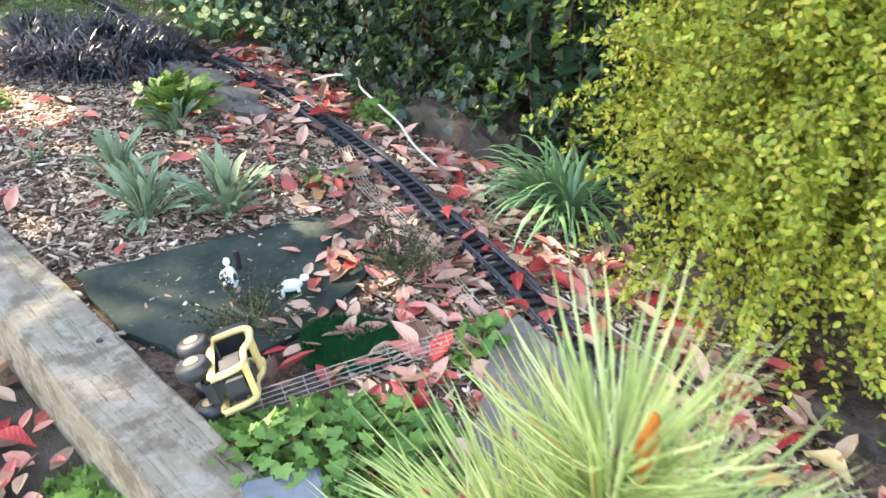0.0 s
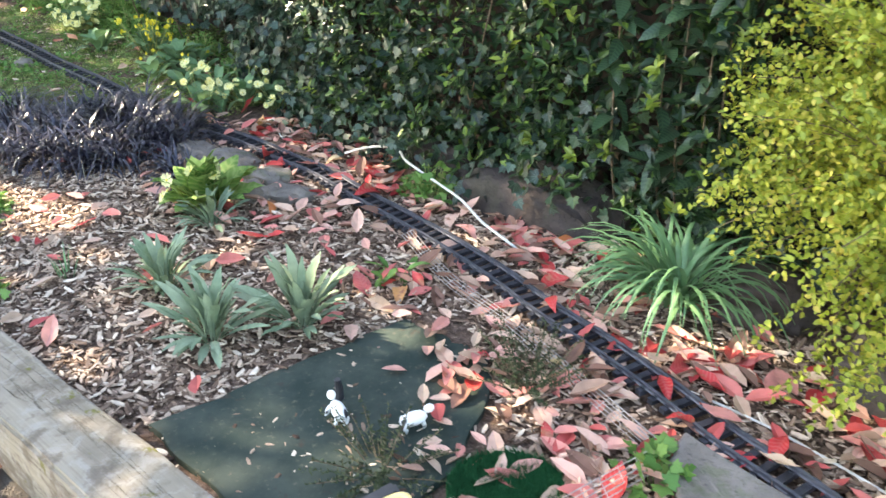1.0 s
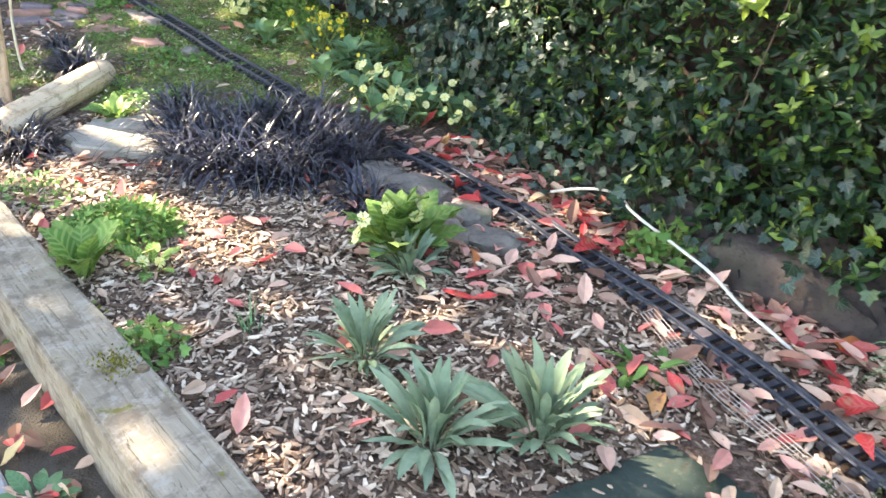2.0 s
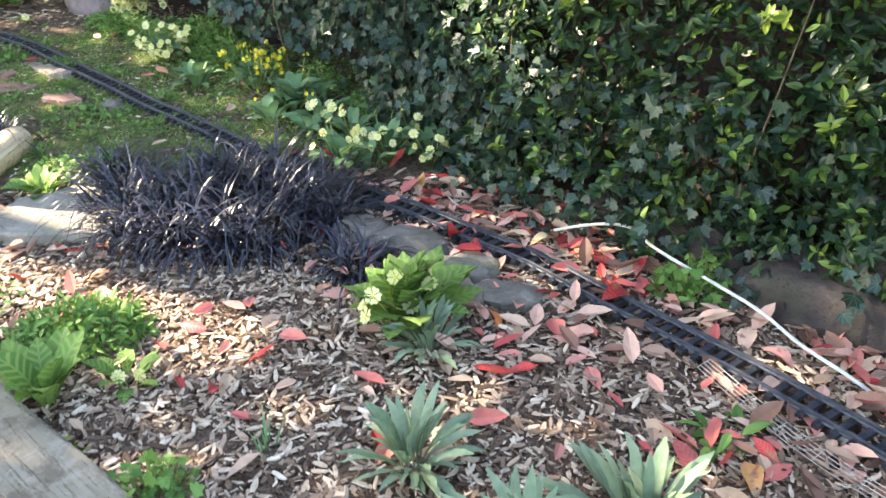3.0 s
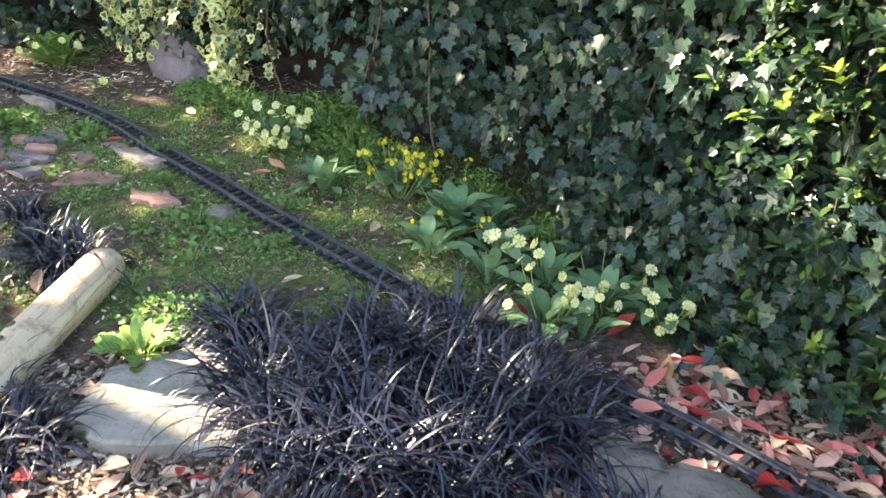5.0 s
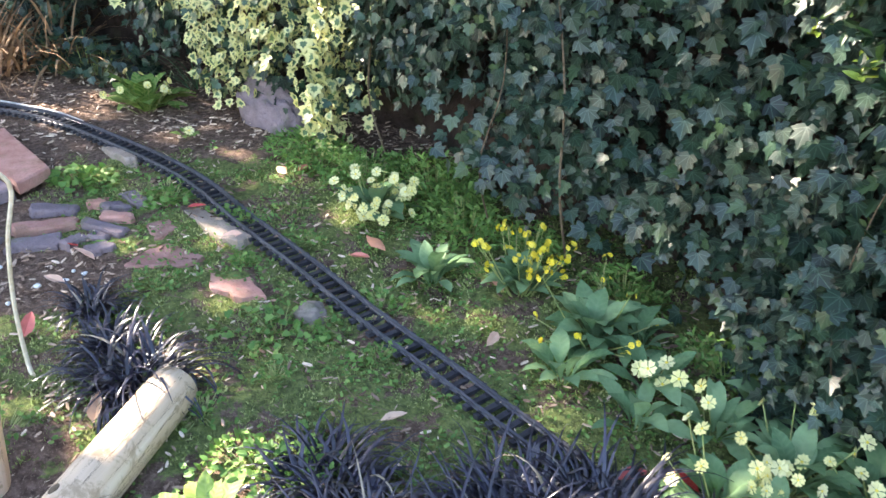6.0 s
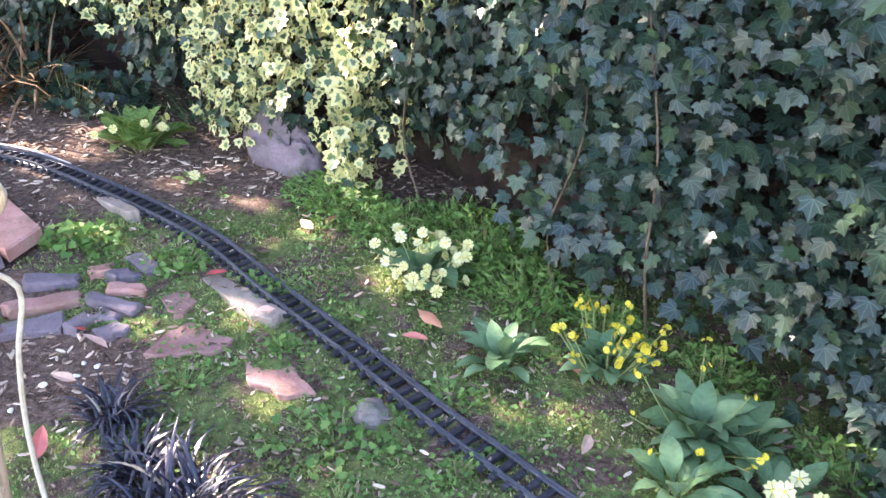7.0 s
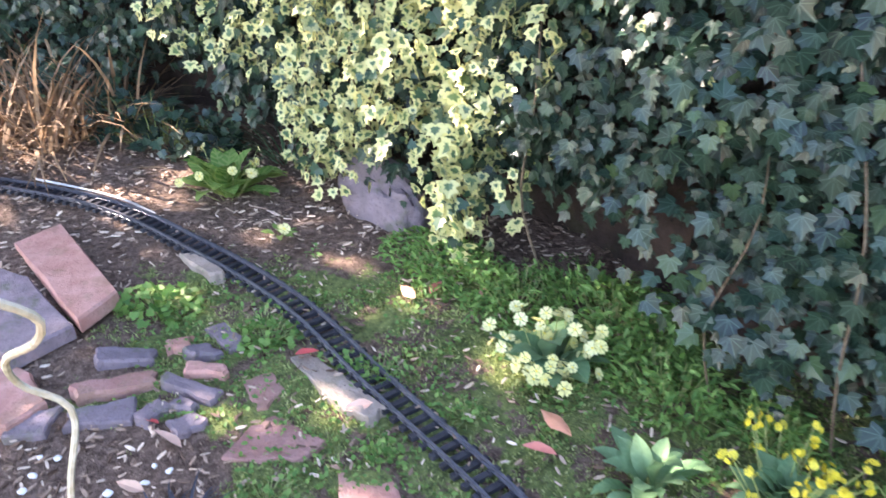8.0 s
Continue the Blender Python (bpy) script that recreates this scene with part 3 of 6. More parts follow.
def hedge_part(name, batch, template, mat, parent, label="", kind="stuff"):
    (v, f), q = batch
    me = mesh_from(name, v, f, mat, False, np.tile(template[2], q), np.tile(template[3], (q, 1)))
    return child(name, me, parent, label, None, kind)


T_LEAF = leaf_template(0.43)
T_SMALL = leaf_template(0.62, 0.1, 0.1)
T_LONG = leaf_template(0.36, 0.1, 0.2)
T_IVY = ivy_template()
S_IVY0 = float(hs[np.argmin(np.hypot(hp[:, 0] + 0.11, hp[:, 1] - 2.82))])
S_IVY1 = float(hs[np.argmin(np.hypot(hp[:, 0] + 1.28, hp[:, 1] - 4.28))])
S_VAR1 = float(hs[np.argmin(np.hypot(hp[:, 0] + 1.85, hp[:, 1] - 4.68))])
S_Y = float(hs[np.argmin(np.hypot(hp[:, 0] - 1.1, hp[:, 1] - 1.45))])
S_END = float(hs[-1])


def privet_keep(s, z, r):
    # the privet thins out where the ivy takes over, low down first
    lim = S_IVY0 - 0.05 + 0.6 * np.clip(z - 0.15, 0, 1.2) + 0.6 * np.clip(z - 0.5, 0, 0.5) + r.normal(0, 0.12, len(s))
    holes = np.array([noise.noise((a * 5, b * 6, 12.0)) for a, b in zip(s, z)])
    return (s < lim) & (z > 0.06 + 0.05 * np.sin(s * 9)) & ((holes > -0.3) | (r.uniform(0, 1, len(s)) < 0.35))


def ivy_keep(s, z, r):
    lo = 0.13 + 0.09 * np.sin(s * 4.1 + 0.5) + 0.05 * np.sin(s * 11)
    lo = lo + 0.07 * np.clip((s - S_IVY0 - 0.45) / 0.15, 0, 1) * np.clip((S_IVY1 - 0.05 - s) / 0.1, 0, 1)
    lo = np.where(s < S_IVY0 + 0.35, 0.0, lo)
    start = S_IVY0 - 0.1 + 0.45 * np.clip(z - 0.2, 0, 1) + r.normal(0, 0.15, len(s))
    return (z > lo + r.normal(0, 0.03, len(s))) & (s > start)


def ivy_low_keep(s, z, r):
    return r.uniform(0, 1, len(s)) < 0.2 + 0.5 * np.clip((s - S_Y) / (S_IVY0 - S_Y), 0, 1) - z * 0.7


hedge = thing("privet_hedge", (0, 0, 0), "dense dark green glossy privet hedge with yellow-green young shoots", "hedge", kind="stuff")
b = face_leaves(44000, 0.5, S_IVY1, 0.04, 1.25, (0.02, 0.038), T_LEAF, 11, (-0.15, 0.04), 1.1, privet_keep, 0.1)
hedge_part("foliage", b, T_LEAF, M["privet"], hedge)


def tips(n, s0, s1, z0, z1, seed, keep=None):
    """Rosettes of young leaves at the shoots' ends."""
    r = np.random.default_rng(seed)
    s, z = r.uniform(s0, s1, n), r.uniform(z0, z1, n)
    if keep is not None:
        k = keep(s, z, r)
        s, z = s[k], z[k]
    p, nn = hedge_at(s, z, r.uniform(0.03, 0.09, len(s)))
    P, F, N = [], [], []
    for i in range(len(s)):
        ax = unit(nn[i] * 0.6 + np.array((0, 0, 0.8)) + r.normal(0, 0.25, 3))
        a = unit(np.cross(ax, (0.3, 0.2, 0.9)))
        c = np.cross(ax, a)
        for j in range(r.integers(7, 12)):
            q = r.uniform(0, 2 * np.pi)
            d = np.cos(q) * a + np.sin(q) * c
            P.append(p[i] + ax * r.uniform(-0.02, 0.012))
            F.append(d + ax * r.uniform(0.2, 1.0))
            N.append(ax - d * 0.5)
    return scatter(T_LEAF[0], T_LEAF[1], np.array(P), np.array(F), np.array(N), r.uniform(0.02, 0.034, len(P))), len(P)


hedge_part("sprigs", tips(1900, 0.8, S_IVY1, 0.05, 1.2, 14, privet_keep), T_LEAF, M["privet"], hedge, "dark glossy sprigs")
hedge_part("young_shoots", tips(900, 0.8, S_IVY1, 0.12, 1.25, 12, lambda s, z, r: privet_keep(s, z, r) & (r.uniform(0, 1, len(s)) < 0.12 + 0.9 * np.clip((z - 0.35) / 0.6, 0, 1))), T_LEAF, M["shoot"], hedge, "yellow-green young leaves")
r0 = random.Random(3)
for i in range(4):
    s = r0.uniform(0.9, S_IVY0 + 0.3)
    pp, pn = hedge_at(np.array([s, s + r0.uniform(-.08, .08), s + r0.uniform(-.14, .14)]), np.array([0.02, 0.3, 0.75]), np.array([-0.05, 0.0, -0.02]))
    part("stem", tube(spline(pp, 0.06), r0.uniform(0.0015, 0.003), 5, 0.5), M["twig"], hedge, "bare brown stem")

# leaves over the hedge's top
rt = np.random.default_rng(17)
q = 9000
k = rt.integers(0, m - 1, q)
top = bp[-1][k] + (back[k] - bp[-1][k]) * rt.uniform(0, 0.95, q)[:, None] + rt.normal(0, 0.03, (q, 3)) + np.array((0, 0, 0.03))
v, f = scatter(T_LEAF[0], T_LEAF[1], top, rt.normal(0, 1, (q, 3)), np.array((0, 0, 1.0)) + rt.normal(0, 0.5, (q, 3)), rt.uniform(0.03, 0.055, q))
child("top_foliage", mesh_from("top_foliage", v, f, M["privet"]), hedge, "", None, "stuff")

# a broad-leaved laurel growing through the hedge
laurel = thing("laurel", (0.72, 1.78, 0), "dark laurel with broad glossy leaves growing through the hedge", "shrub")
T = leaf_template(0.42, 0.14, 0.22)
LAUREL_ME = mesh_from("leaf", T[0], T[1], M["laurel"], True, T[2], T[3])
S_L = float(hs[np.argmin(np.hypot(hp[:, 0] - 0.72, hp[:, 1] - 1.78))])
for i in range(5):
    s0 = S_L + rt.uniform(-0.16, 0.16)
    pp, pn = hedge_at(np.array([s0, s0 + 0.02, s0 + 0.04]), np.array([0.02, 0.3, 0.72]), np.array([-0.02, 0.04, 0.05]))
    stem = spline(pp, 0.04) - np.array((0.72, 1.78, 0))
    part("stem", tube(stem, 0.003, 5, 0.6), M["twig"], laurel, "brown stem")
    for j in range(3, len(stem)):
        for h in range(2):
            F = Vector((rt.normal(-0.3, 0.6), rt.normal(-0.4, 0.6), rt.normal(-0.15, 0.3))).normalized()
            Xv = F.cross(Vector((rt.normal(0, 0.3), rt.normal(-0.2, 0.3), 1))).normalized()
            m4 = Matrix((Xv, F, Xv.cross(F))).transposed().to_4x4()
            child("leaf", LAUREL_ME, laurel, "", Matrix.Translation(stem[j]) @ m4 @ Matrix.Scale(rt.uniform(0.05, 0.085), 4))

ivy = thing("ivy", (0, 0, 0), "dark green ivy with pale veins hanging over the bank", "ivy", kind="stuff")
b = face_leaves(32000, S_IVY0 - 0.3, S_END, 0.0, 1.25, (0.018, 0.044), T_IVY, 21, (-0.1, 0.05), 0.6, lambda s, z, r: ivy_keep(s, z, r) & ((s < S_IVY1 + r.normal(0, 0.1, len(s)) + 0.1 * (z < 0.3)) | (s > S_VAR1 - 0.12) | (r.uniform(0, 1, len(s)) < 0.25)), 0.9)
hedge_part("foliage", b, T_IVY, M["ivy"], ivy)
b = face_leaves(4200, S_Y, S_IVY0 + 0.5, 0.0, 0.4, (0.018, 0.036), T_IVY, 22, (-0.02, 0.08), 0.9, ivy_low_keep, 0.5)
hedge_part("low_foliage", b, T_IVY, M["ivy"], ivy)
for i in range(7):
    s = r0.uniform(S_IVY0 + 0.1, S_VAR1)
    pp, pn = hedge_at(np.array([s, s + r0.uniform(-.06, .06), s + r0.uniform(-.1, .1), s + r0.uniform(-.12, .12)]), np.array([0.0, 0.2, 0.42, 0.7]), np.array([-0.02, 0.03, 0.05, 0.02]))
    part("stem", tube(spline(pp, 0.06), r0.uniform(0.0015, 0.004), 5, 0.6), M["twig"], ivy, "trailing brown stem")

# the nearest ivy leaves, one by one
T = ivy_template(0.16)
IVY_ME = mesh_from("leaf", T[0], T[1], M["ivy"], True, T[2], T[3])
ri = np.random.default_rng(29)
n = 280
s, z = ri.uniform(S_IVY0 + 0.2, S_IVY1 - 0.05, n), ri.uniform(0.3, 0.95, n)
p, nn = hedge_at(s, z, ri.uniform(0.05, 0.1, n))
for i in range(n):
    N = Vector(nn[i]) + Vector((0, 0, 0.4)) + Vector(ri.normal(0, 0.25, 3))
    F = Vector((0, 0, -1)) + Vector(ri.normal(0, 0.4, 3))
    F.normalize()
    Xv = F.cross(N).normalized()
    N = Xv.cross(F)
    m4 = Matrix((Xv, F, N)).transposed().to_4x4()
    child("leaf", IVY_ME, ivy, "", Matrix.Translation(p[i]) @ m4 @ Matrix.Scale(ri.uniform(0.024, 0.044), 4))

variegated = thing("variegated_ivy", (0, 0, 0), "variegated ivy with cream-edged leaves spilling over a stone", "ivy", kind="stuff")
b = face_leaves(11000, S_IVY1 - 0.9, S_VAR1 + 0.45, 0.05, 1.2, (0.016, 0.042), T_IVY, 31, (-0.05, 0.13), 0.9, lambda s, z, r: ((s + r.normal(0, 0.09, len(s)) < S_VAR1 - 0.02) | ((z > 0.3) & (r.uniform(0, 1, len(s)) < 0.45))) & (s + np.abs(r.normal(0, 0.08 + 0.5 * np.clip(z - 0.35, 0, 0.5), len(s))) > S_IVY1 - 0.04) & (z > 0.14 + 0.1 * np.sin(s * 13) + r.normal(0, 0.04, len(s))), 0.8)
hedge_part("foliage", b, T_IVY, M["variegated"], variegated)
# one long strand hangs down beside the bare bank
r = np.random.default_rng(5)
q = 90
zz = r.uniform(0.02, 0.45, q)
p, nn = hedge_at(np.full(q, S_IVY1 - 0.02) + r.normal(0, 0.025, q), zz, r.uniform(0.06, 0.12, q))
v, f = scatter(T_IVY[0], T_IVY[1], p, np.array((0, 0, -1.0)) + r.normal(0, 0.4, (q, 3)), nn + r.normal(0, 0.4, (q, 3)), r.uniform(0.03, 0.05, q))
child("strand", mesh_from("strand", v, f, M["variegated"], False, np.tile(T_IVY[2], q), np.tile(T_IVY[3], (q, 1))), variegated, "", None, "stuff")

# ---- timber edging ----
def timber_beam():
    length = float(np.linalg.norm(BEAM_B - BEAM_A))
    ob = thing("timber_edging", (*((BEAM_A + BEAM_B) / 2 + BEAM_N * 0.06), -0.1), "weathered grey timber edging beam with cracks and moss", "timber")
    ob.rotation_euler = (0, 0, math.atan2(BEAM_D[1], BEAM_D[0]) - math.pi / 2)
    bm = bmesh.new()
    bmesh.ops.create_cube(bm, size=1, matrix=Matrix.Diagonal((0.12, length, 0.145, 1)))
    bmesh.ops.subdivide_edges(bm, edges=[e for e in bm.edges if abs((e.verts[0].co - e.verts[1].co).y) > 0.5], cuts=60)
    bmesh.ops.bevel(bm, geom=[e for e in bm.edges if abs((e.verts[0].co - e.verts[1].co).y) > 0.001 and len(e.link_faces) == 2 and e.calc_face_angle(0) > 1], offset=0.006, segments=2, affect="EDGES")
    for v in bm.verts:
        v.co += Vector((noise.noise(v.co * 7), 0, noise.noise(v.co * 7 + Vector((9, 0, 0))))) * 0.004
    kb = bmesh.new()
    bmesh.ops.create_cone(kb, cap_ends=True, segments=18, radius1=0.011, radius2=0.009, depth=0.006)
    part("knot", kb, M["twig"], ob, "dark round knot", m=Matrix.Translation((0.046, 0.2, 0.1465)))
    rm = np.random.default_rng(15)
    k = 420
    pm = np.stack([rm.normal(0.018, 0.016, k), rm.normal(0.24, 0.022, k), np.full(k, 0.144)], 1)
    pm[:, 0] = np.clip(pm[:, 0], -0.055, 0.055)
    v, f = scatter(leaf_template(0.5)[0], leaf_template(0.5)[1], pm, np.array((0, 0, 0.9)) + rm.normal(0, 0.6, (k, 3)), rm.normal(0, 1, (k, 3)), rm.uniform(0.003, 0.007, k))
    child("moss_patch", mesh_from("moss_patch", v, f, M["dry_moss"]), ob, "olive-yellow moss patch", None, "stuff")
    hb = bmesh.new()
    bmesh.ops.create_cone(hb, cap_ends=True, segments=12, radius1=0.006, radius2=0.005, depth=0.004)
    part("bolt_hole", hb, M["black"], ob, "dark bolt hole", m=Matrix.Translation((0.03, -0.62, 0.1455)))
    part("beam", bm, M["sleeper_wood"], ob, smooth=True, m=Matrix.Translation((0, 0, 0.0725)))
    return ob


timber_beam()

# ---- railway ----
def railway():
    line = spline(TRACK, 0.029)
    ob = thing("railway_track", (0, 0, 0), "black narrow model railway track curving through the bed", "track")
    tang = unit(np.gradient(line, axis=0))
    lift = ground_z(line[:, 0], line[:, 1]) + 0.008 + 0.012 * (line[:, 1] < 2.7)
    sb = bmesh.new()
    bmesh.ops.create_cube(sb, size=1, matrix=Matrix.Diagonal((0.078, 0.0125, 0.009, 1)))
    for sx in (-0.0225, 0.0225):
        for dx in (-0.006, 0.006):
            bmesh.ops.create_cube(sb, size=1, matrix=Matrix.Translation((sx + dx, 0, 0.006)) @ Matrix.Diagonal((0.004, 0.008, 0.004, 1)))
    sme = bm_mesh("sleeper", sb, M["sleeper"])
    for i, (p, t, z) in enumerate(zip(line, tang, lift)):
        child("sleeper", sme, ob, "", Matrix.Translation((p[0], p[1], z)) @ Matrix.Rotation(math.atan2(t[1], t[0]) - math.pi / 2, 4, "Z"))
    for side in (-1, 1):
        nrm = np.stack([-tang[:, 1], tang[:, 0]], 1)
        c = line + nrm * side * 0.0245
        prof = [(-0.004, 0.0045), (0.004, 0.0045), (0.004, 0.0055), (0.0012, 0.007), (0.0012, 0.0105), (0.0028, 0.0115), (0.0028, 0.0135), (-0.0028, 0.0135), (-0.0028, 0.0115), (-0.0012, 0.0105), (-0.0012, 0.007), (-0.004, 0.0055)]
        vs = [(c[i, 0] + nrm[i, 0] * a, c[i, 1] + nrm[i, 1] * a, lift[i] + h) for i in range(len(c)) for a, h in prof]
        k = len(prof)
        fs = [(i * k + j, i * k + (j + 1) % k, (i + 1) * k + (j + 1) % k, (i + 1) * k + j) for i in range(len(c) - 1) for j in range(k)]
        child("rail", mesh_from("rail", vs, fs, M["rail"]), ob, "dull blue-grey metal rail")
    return ob


railway()

# ---- golden shrub ----
def golden_shrub():
    ob = thing("golden_shrub", (1.09, 1.25, 0), "golden-yellow small-leaved shrub with arching sprays", "shrub")
    r = np.random.default_rng(41)
    P, F, N = [], [], []
    count = 0
    for i in range(780):
        # a spray: a thin arching twig from the middle outwards, with leaves in pairs
        th = r.uniform(0.55 * np.pi, 1.62 * np.pi)
        el = r.uniform(-0.15, 1.25)
        if i >= 620:
            th, el = r.uniform(1.05 * np.pi, 1.62 * np.pi), r.uniform(-0.35, 0.3)
        start = np.array((0.05 * np.cos(th), 0.05 * np.sin(th), r.uniform(0.05, 0.45)))
        reach = np.array((0.45 + 0.05 * r.normal(), 0.54 + 0.06 * r.normal(), 0.62))
        end = np.array((reach[0] * np.cos(th) * np.cos(el), reach[1] * np.sin(th) * np.cos(el), 0.3 + reach[2] * np.sin(el)))
        end = end * r.uniform(0.88, 1.06)
        end[2] = max(end[2], 0.06)
        mid = (start + end) / 2 + np.array((0, 0, 0.1)) + r.normal(0, 0.04, 3)
        path = spline([start, mid, end], 0.02)
        if i % 4 == 0:
            part("twig", tube(path[::3], 0.0018, 4, 0.5), M["twig"], ob, "thin brown twig")
        tan = unit(np.gradient(path, axis=0))
        for k in range(int(len(path) * 0.35), len(path)):
            for j in range(6):
                d = unit(tan[k] * 0.6 + r.normal(0, 0.75, 3))
                P.append(path[k] + r.normal(0, 0.007, 3))
                F.append(d)
                N.append(np.array((np.cos(th) * 0.5, np.sin(th) * 0.5, 0.8)) + r.normal(0, 0.75, 3))
    P = np.array(P)
    v, f = scatter(T_SMALL[0], T_SMALL[1], P, np.array(F), np.array(N), r.uniform(0.0085, 0.015, len(P)))
    child("foliage", mesh_from("foliage", v, f, M["golden"]), ob, "small golden-yellow leaves")
    return ob


golden_shrub()

# ---- strap-leaved plants ----
def tuft(name, at, label, category, group, mat, n, radius, length, width, up, droop, seed, segs=5, tangle=0.5):
    ob = thing(name, (at[0], at[1], gz(*at)), label, category, group)
    v, f, t = blades(n, radius, length, width, up, droop, segs, seed, tangle=tangle)
    child("leaves", mesh_from("leaves", v, f, mat, True, t), ob)
    return ob


MONDO = [(-1.02, 2.68, 1.0), (-1.07, 2.82, 0.7), (-1.13, 2.92, 0.6), (-0.83, 2.86, 0.75), (-0.84, 2.72, 1.15), (-0.86, 2.52, 1.0), (-0.7, 2.82, 0.9), (-0.68, 2.6, 1.1), (-0.72, 2.46, 0.8), (-0.57, 2.7, 0.9), (-0.56, 2.54, 0.8), (-0.98, 2.57, 0.7), (-0.47, 2.32, 0.55), (-1.44, 2.58, 0.7), (-1.55, 2.66, 0.7), (-1.53, 3.15, 0.7), (-1.63, 3.26, 0.38), (-1.72, 3.38, 0.35)]
for i, (x, y, k) in enumerate(MONDO):
    tuft("black_mondo_grass", (x, y), "tussock of arching near-black mondo grass" if k > 0.75 else "small tuft of near-black mondo grass", "ornamental grass", "black mondo grass", M["mondo"], int(340 * k), 0.09 * k, (0.12 * k ** 0.6, 0.24 * k ** 0.6), (0.0022, 0.0044), (18, 78), (1.3, 3.1), 100 + i, 8, 1.15)
ob = thing("agapanthus", (0.66, 1.54, 0), "arching clump of green strap-shaped leaves", "plant")
for i in range(210):
    v, f, t = blades(1, 0.06, (0.17, 0.3), (0.004, 0.0068), (48, 89), (2.1, 3.3), 8, 600 + i)
    child("leaf", mesh_from("leaf", v, f, M["lily"], True, t), ob)


def pine_sapling():
    """A young pine: a thin leader with side shoots, each ringed by long soft needles."""
    r = np.random.default_rng(62)
    ob = thing("pine_sapling", (0.42, 0.2, -0.02), "young pine with long soft lime-green needles and an orange bud", "conifer")
    needle = np.array([(-0.006, 0, 0), (0.006, 0, 0), (0.0095, 0.35, 0.02), (-0.0095, 0.35, 0.02), (0.008, 0.72, 0.01), (-0.008, 0.72, 0.01), (0, 1, -0.03), (0, 0, 0.008), (0, 0.35, 0.028), (0, 0.72, 0.017)])
    quads = [(0, 7, 8, 3), (7, 1, 2, 8), (3, 8, 9, 5), (8, 2, 4, 9), (5, 9, 6), (9, 4, 6)]
    leader = spline([(0, 0, -0.02), (0.006, 0.01, 0.2), (-0.004, 0.025, 0.38), (0.002, 0.04, 0.56)], 0.03)
    part("trunk", tube(leader, 0.007, 8, 0.5), M["twig"], ob, "thin brown trunk", True)
    shoots = [((0.0, 0.035, 0.44), (0.0, 0.04, 0.585), 190), ((0.0, 0.03, 0.42), (0.06, 0.055, 0.52), 120), ((0.0, 0.03, 0.42), (-0.055, 0.06, 0.51), 130), ((0.0, 0.025, 0.4), (-0.08, 0.0, 0.5), 120), ((0.0, 0.025, 0.4), (0.075, -0.01, 0.5), 110), ((0.0, 0.02, 0.38), (0.0, -0.07, 0.47), 110), ((0.0, 0.03, 0.4), (0.01, 0.1, 0.5), 120)]
    for a, b, n in shoots:
        a, b, n = np.array(a) - np.array((0, 0, 0.03)), np.array(b) - np.array((0, 0, 0.03)), int(n * 1.5)
        ax = unit(b - a)
        line = spline([a, (a + b) / 2 - np.array((0, 0, 0.012)), b], 0.015)
        part("shoot", tube(line, 0.004, 6, 0.7), M["stem"], ob, "pale green shoot", True)
        u = r.uniform(0.3, 1.0, n)
        out = r.normal(0, 1, (n, 3))
        out = unit(out - (out @ ax)[:, None] * ax)
        spread = np.radians(r.uniform(15, 62, n))[:, None]
        v, f = scatter(needle, quads, a + (b - a) * u[:, None], ax * np.cos(spread) + out * np.sin(spread), out + r.normal(0, 0.3, (n, 3)), r.uniform(0.075, 0.13, n))
        child("needles", mesh_from("needles", v, f, M["lime"], True), ob, "", None, "stuff")
    bud = bmesh.new()
    bmesh.ops.create_uvsphere(bud, u_segments=10, v_segments=8, radius=1, matrix=Matrix.Translation((0.012, 0.034, 0.565)) @ Matrix.Diagonal((0.006, 0.006, 0.026, 1)))
    for v in bud.verts:
        v.co.x += 0.002 * noise.noise(v.co * 160)
    part("bud", bud, M["bud"], ob, "orange papery bud", True)


pine_sapling()

# ---- stones, slabs, tiles ----
def flat_stone(name, poly, thick, mat, label, category, group="", seed=0, tilt=(0, 0), lift=0.0, rough=0.006):
    c = np.mean(np.array(poly), axis=0)
    ob = thing(name, (c[0], c[1], gz(*c) + lift), label, category, group)
    ob.rotation_euler = (radians(tilt[0]), radians(tilt[1]), 0)
    part("stone" if name != "roof_tile" else "tile", slab([(x - c[0], y - c[1]) for x, y in poly], thick, seed, rough, min(0.006, thick * 0.4), 3), mat, ob)
    return ob


flat_stone("stone_slab", [(-1.37, 2.63), (-1.33, 2.78), (-1.2, 2.83), (-1.05, 2.80), (-1.0, 2.66), (-1.05, 2.54), (-1.29, 2.55)], 0.035, M["pale_stone"], "pale flat stone slab beside black mondo grass", "stone", seed=1, rough=0.012)
flat_stone("stone_slab", [(0.495, 1.105), (0.45, 1.05), (0.40, 0.78), (0.50, 0.66), (0.66, 0.68), (0.60, 0.95)], 0.035, M["stone"], "wedge-shaped grey stone slab beside the railway track", "stone", seed=2, rough=0.006)
EDGING = [(-0.455, 2.475, 0.075, 0.055, 0.05, 0), (-0.345, 2.38, 0.095, 0.062, 0.05, 0), (-0.24, 2.265, 0.075, 0.045, 0.045, 0), (-0.165, 2.15, 0.07, 0.042, 0.038, 0), (-0.265, 2.155, 0.05, 0.035, 0.05, 1)]
for i, (x, y, a, b, h, k) in enumerate(EDGING):
    ob = thing("edging_stone", (x, y, gz(x, y) + 0.002), "rounded grey edging stone beside the track" if not k else "small buff stone behind a primrose", "stone", "stones edging the track")
    ob.rotation_euler = (0, 0, radians(-45 + 8 * i))
    part("stone", boulder((a, b, h), 3 + i), M["stone"] if not k else M["concrete"], ob, smooth=True)
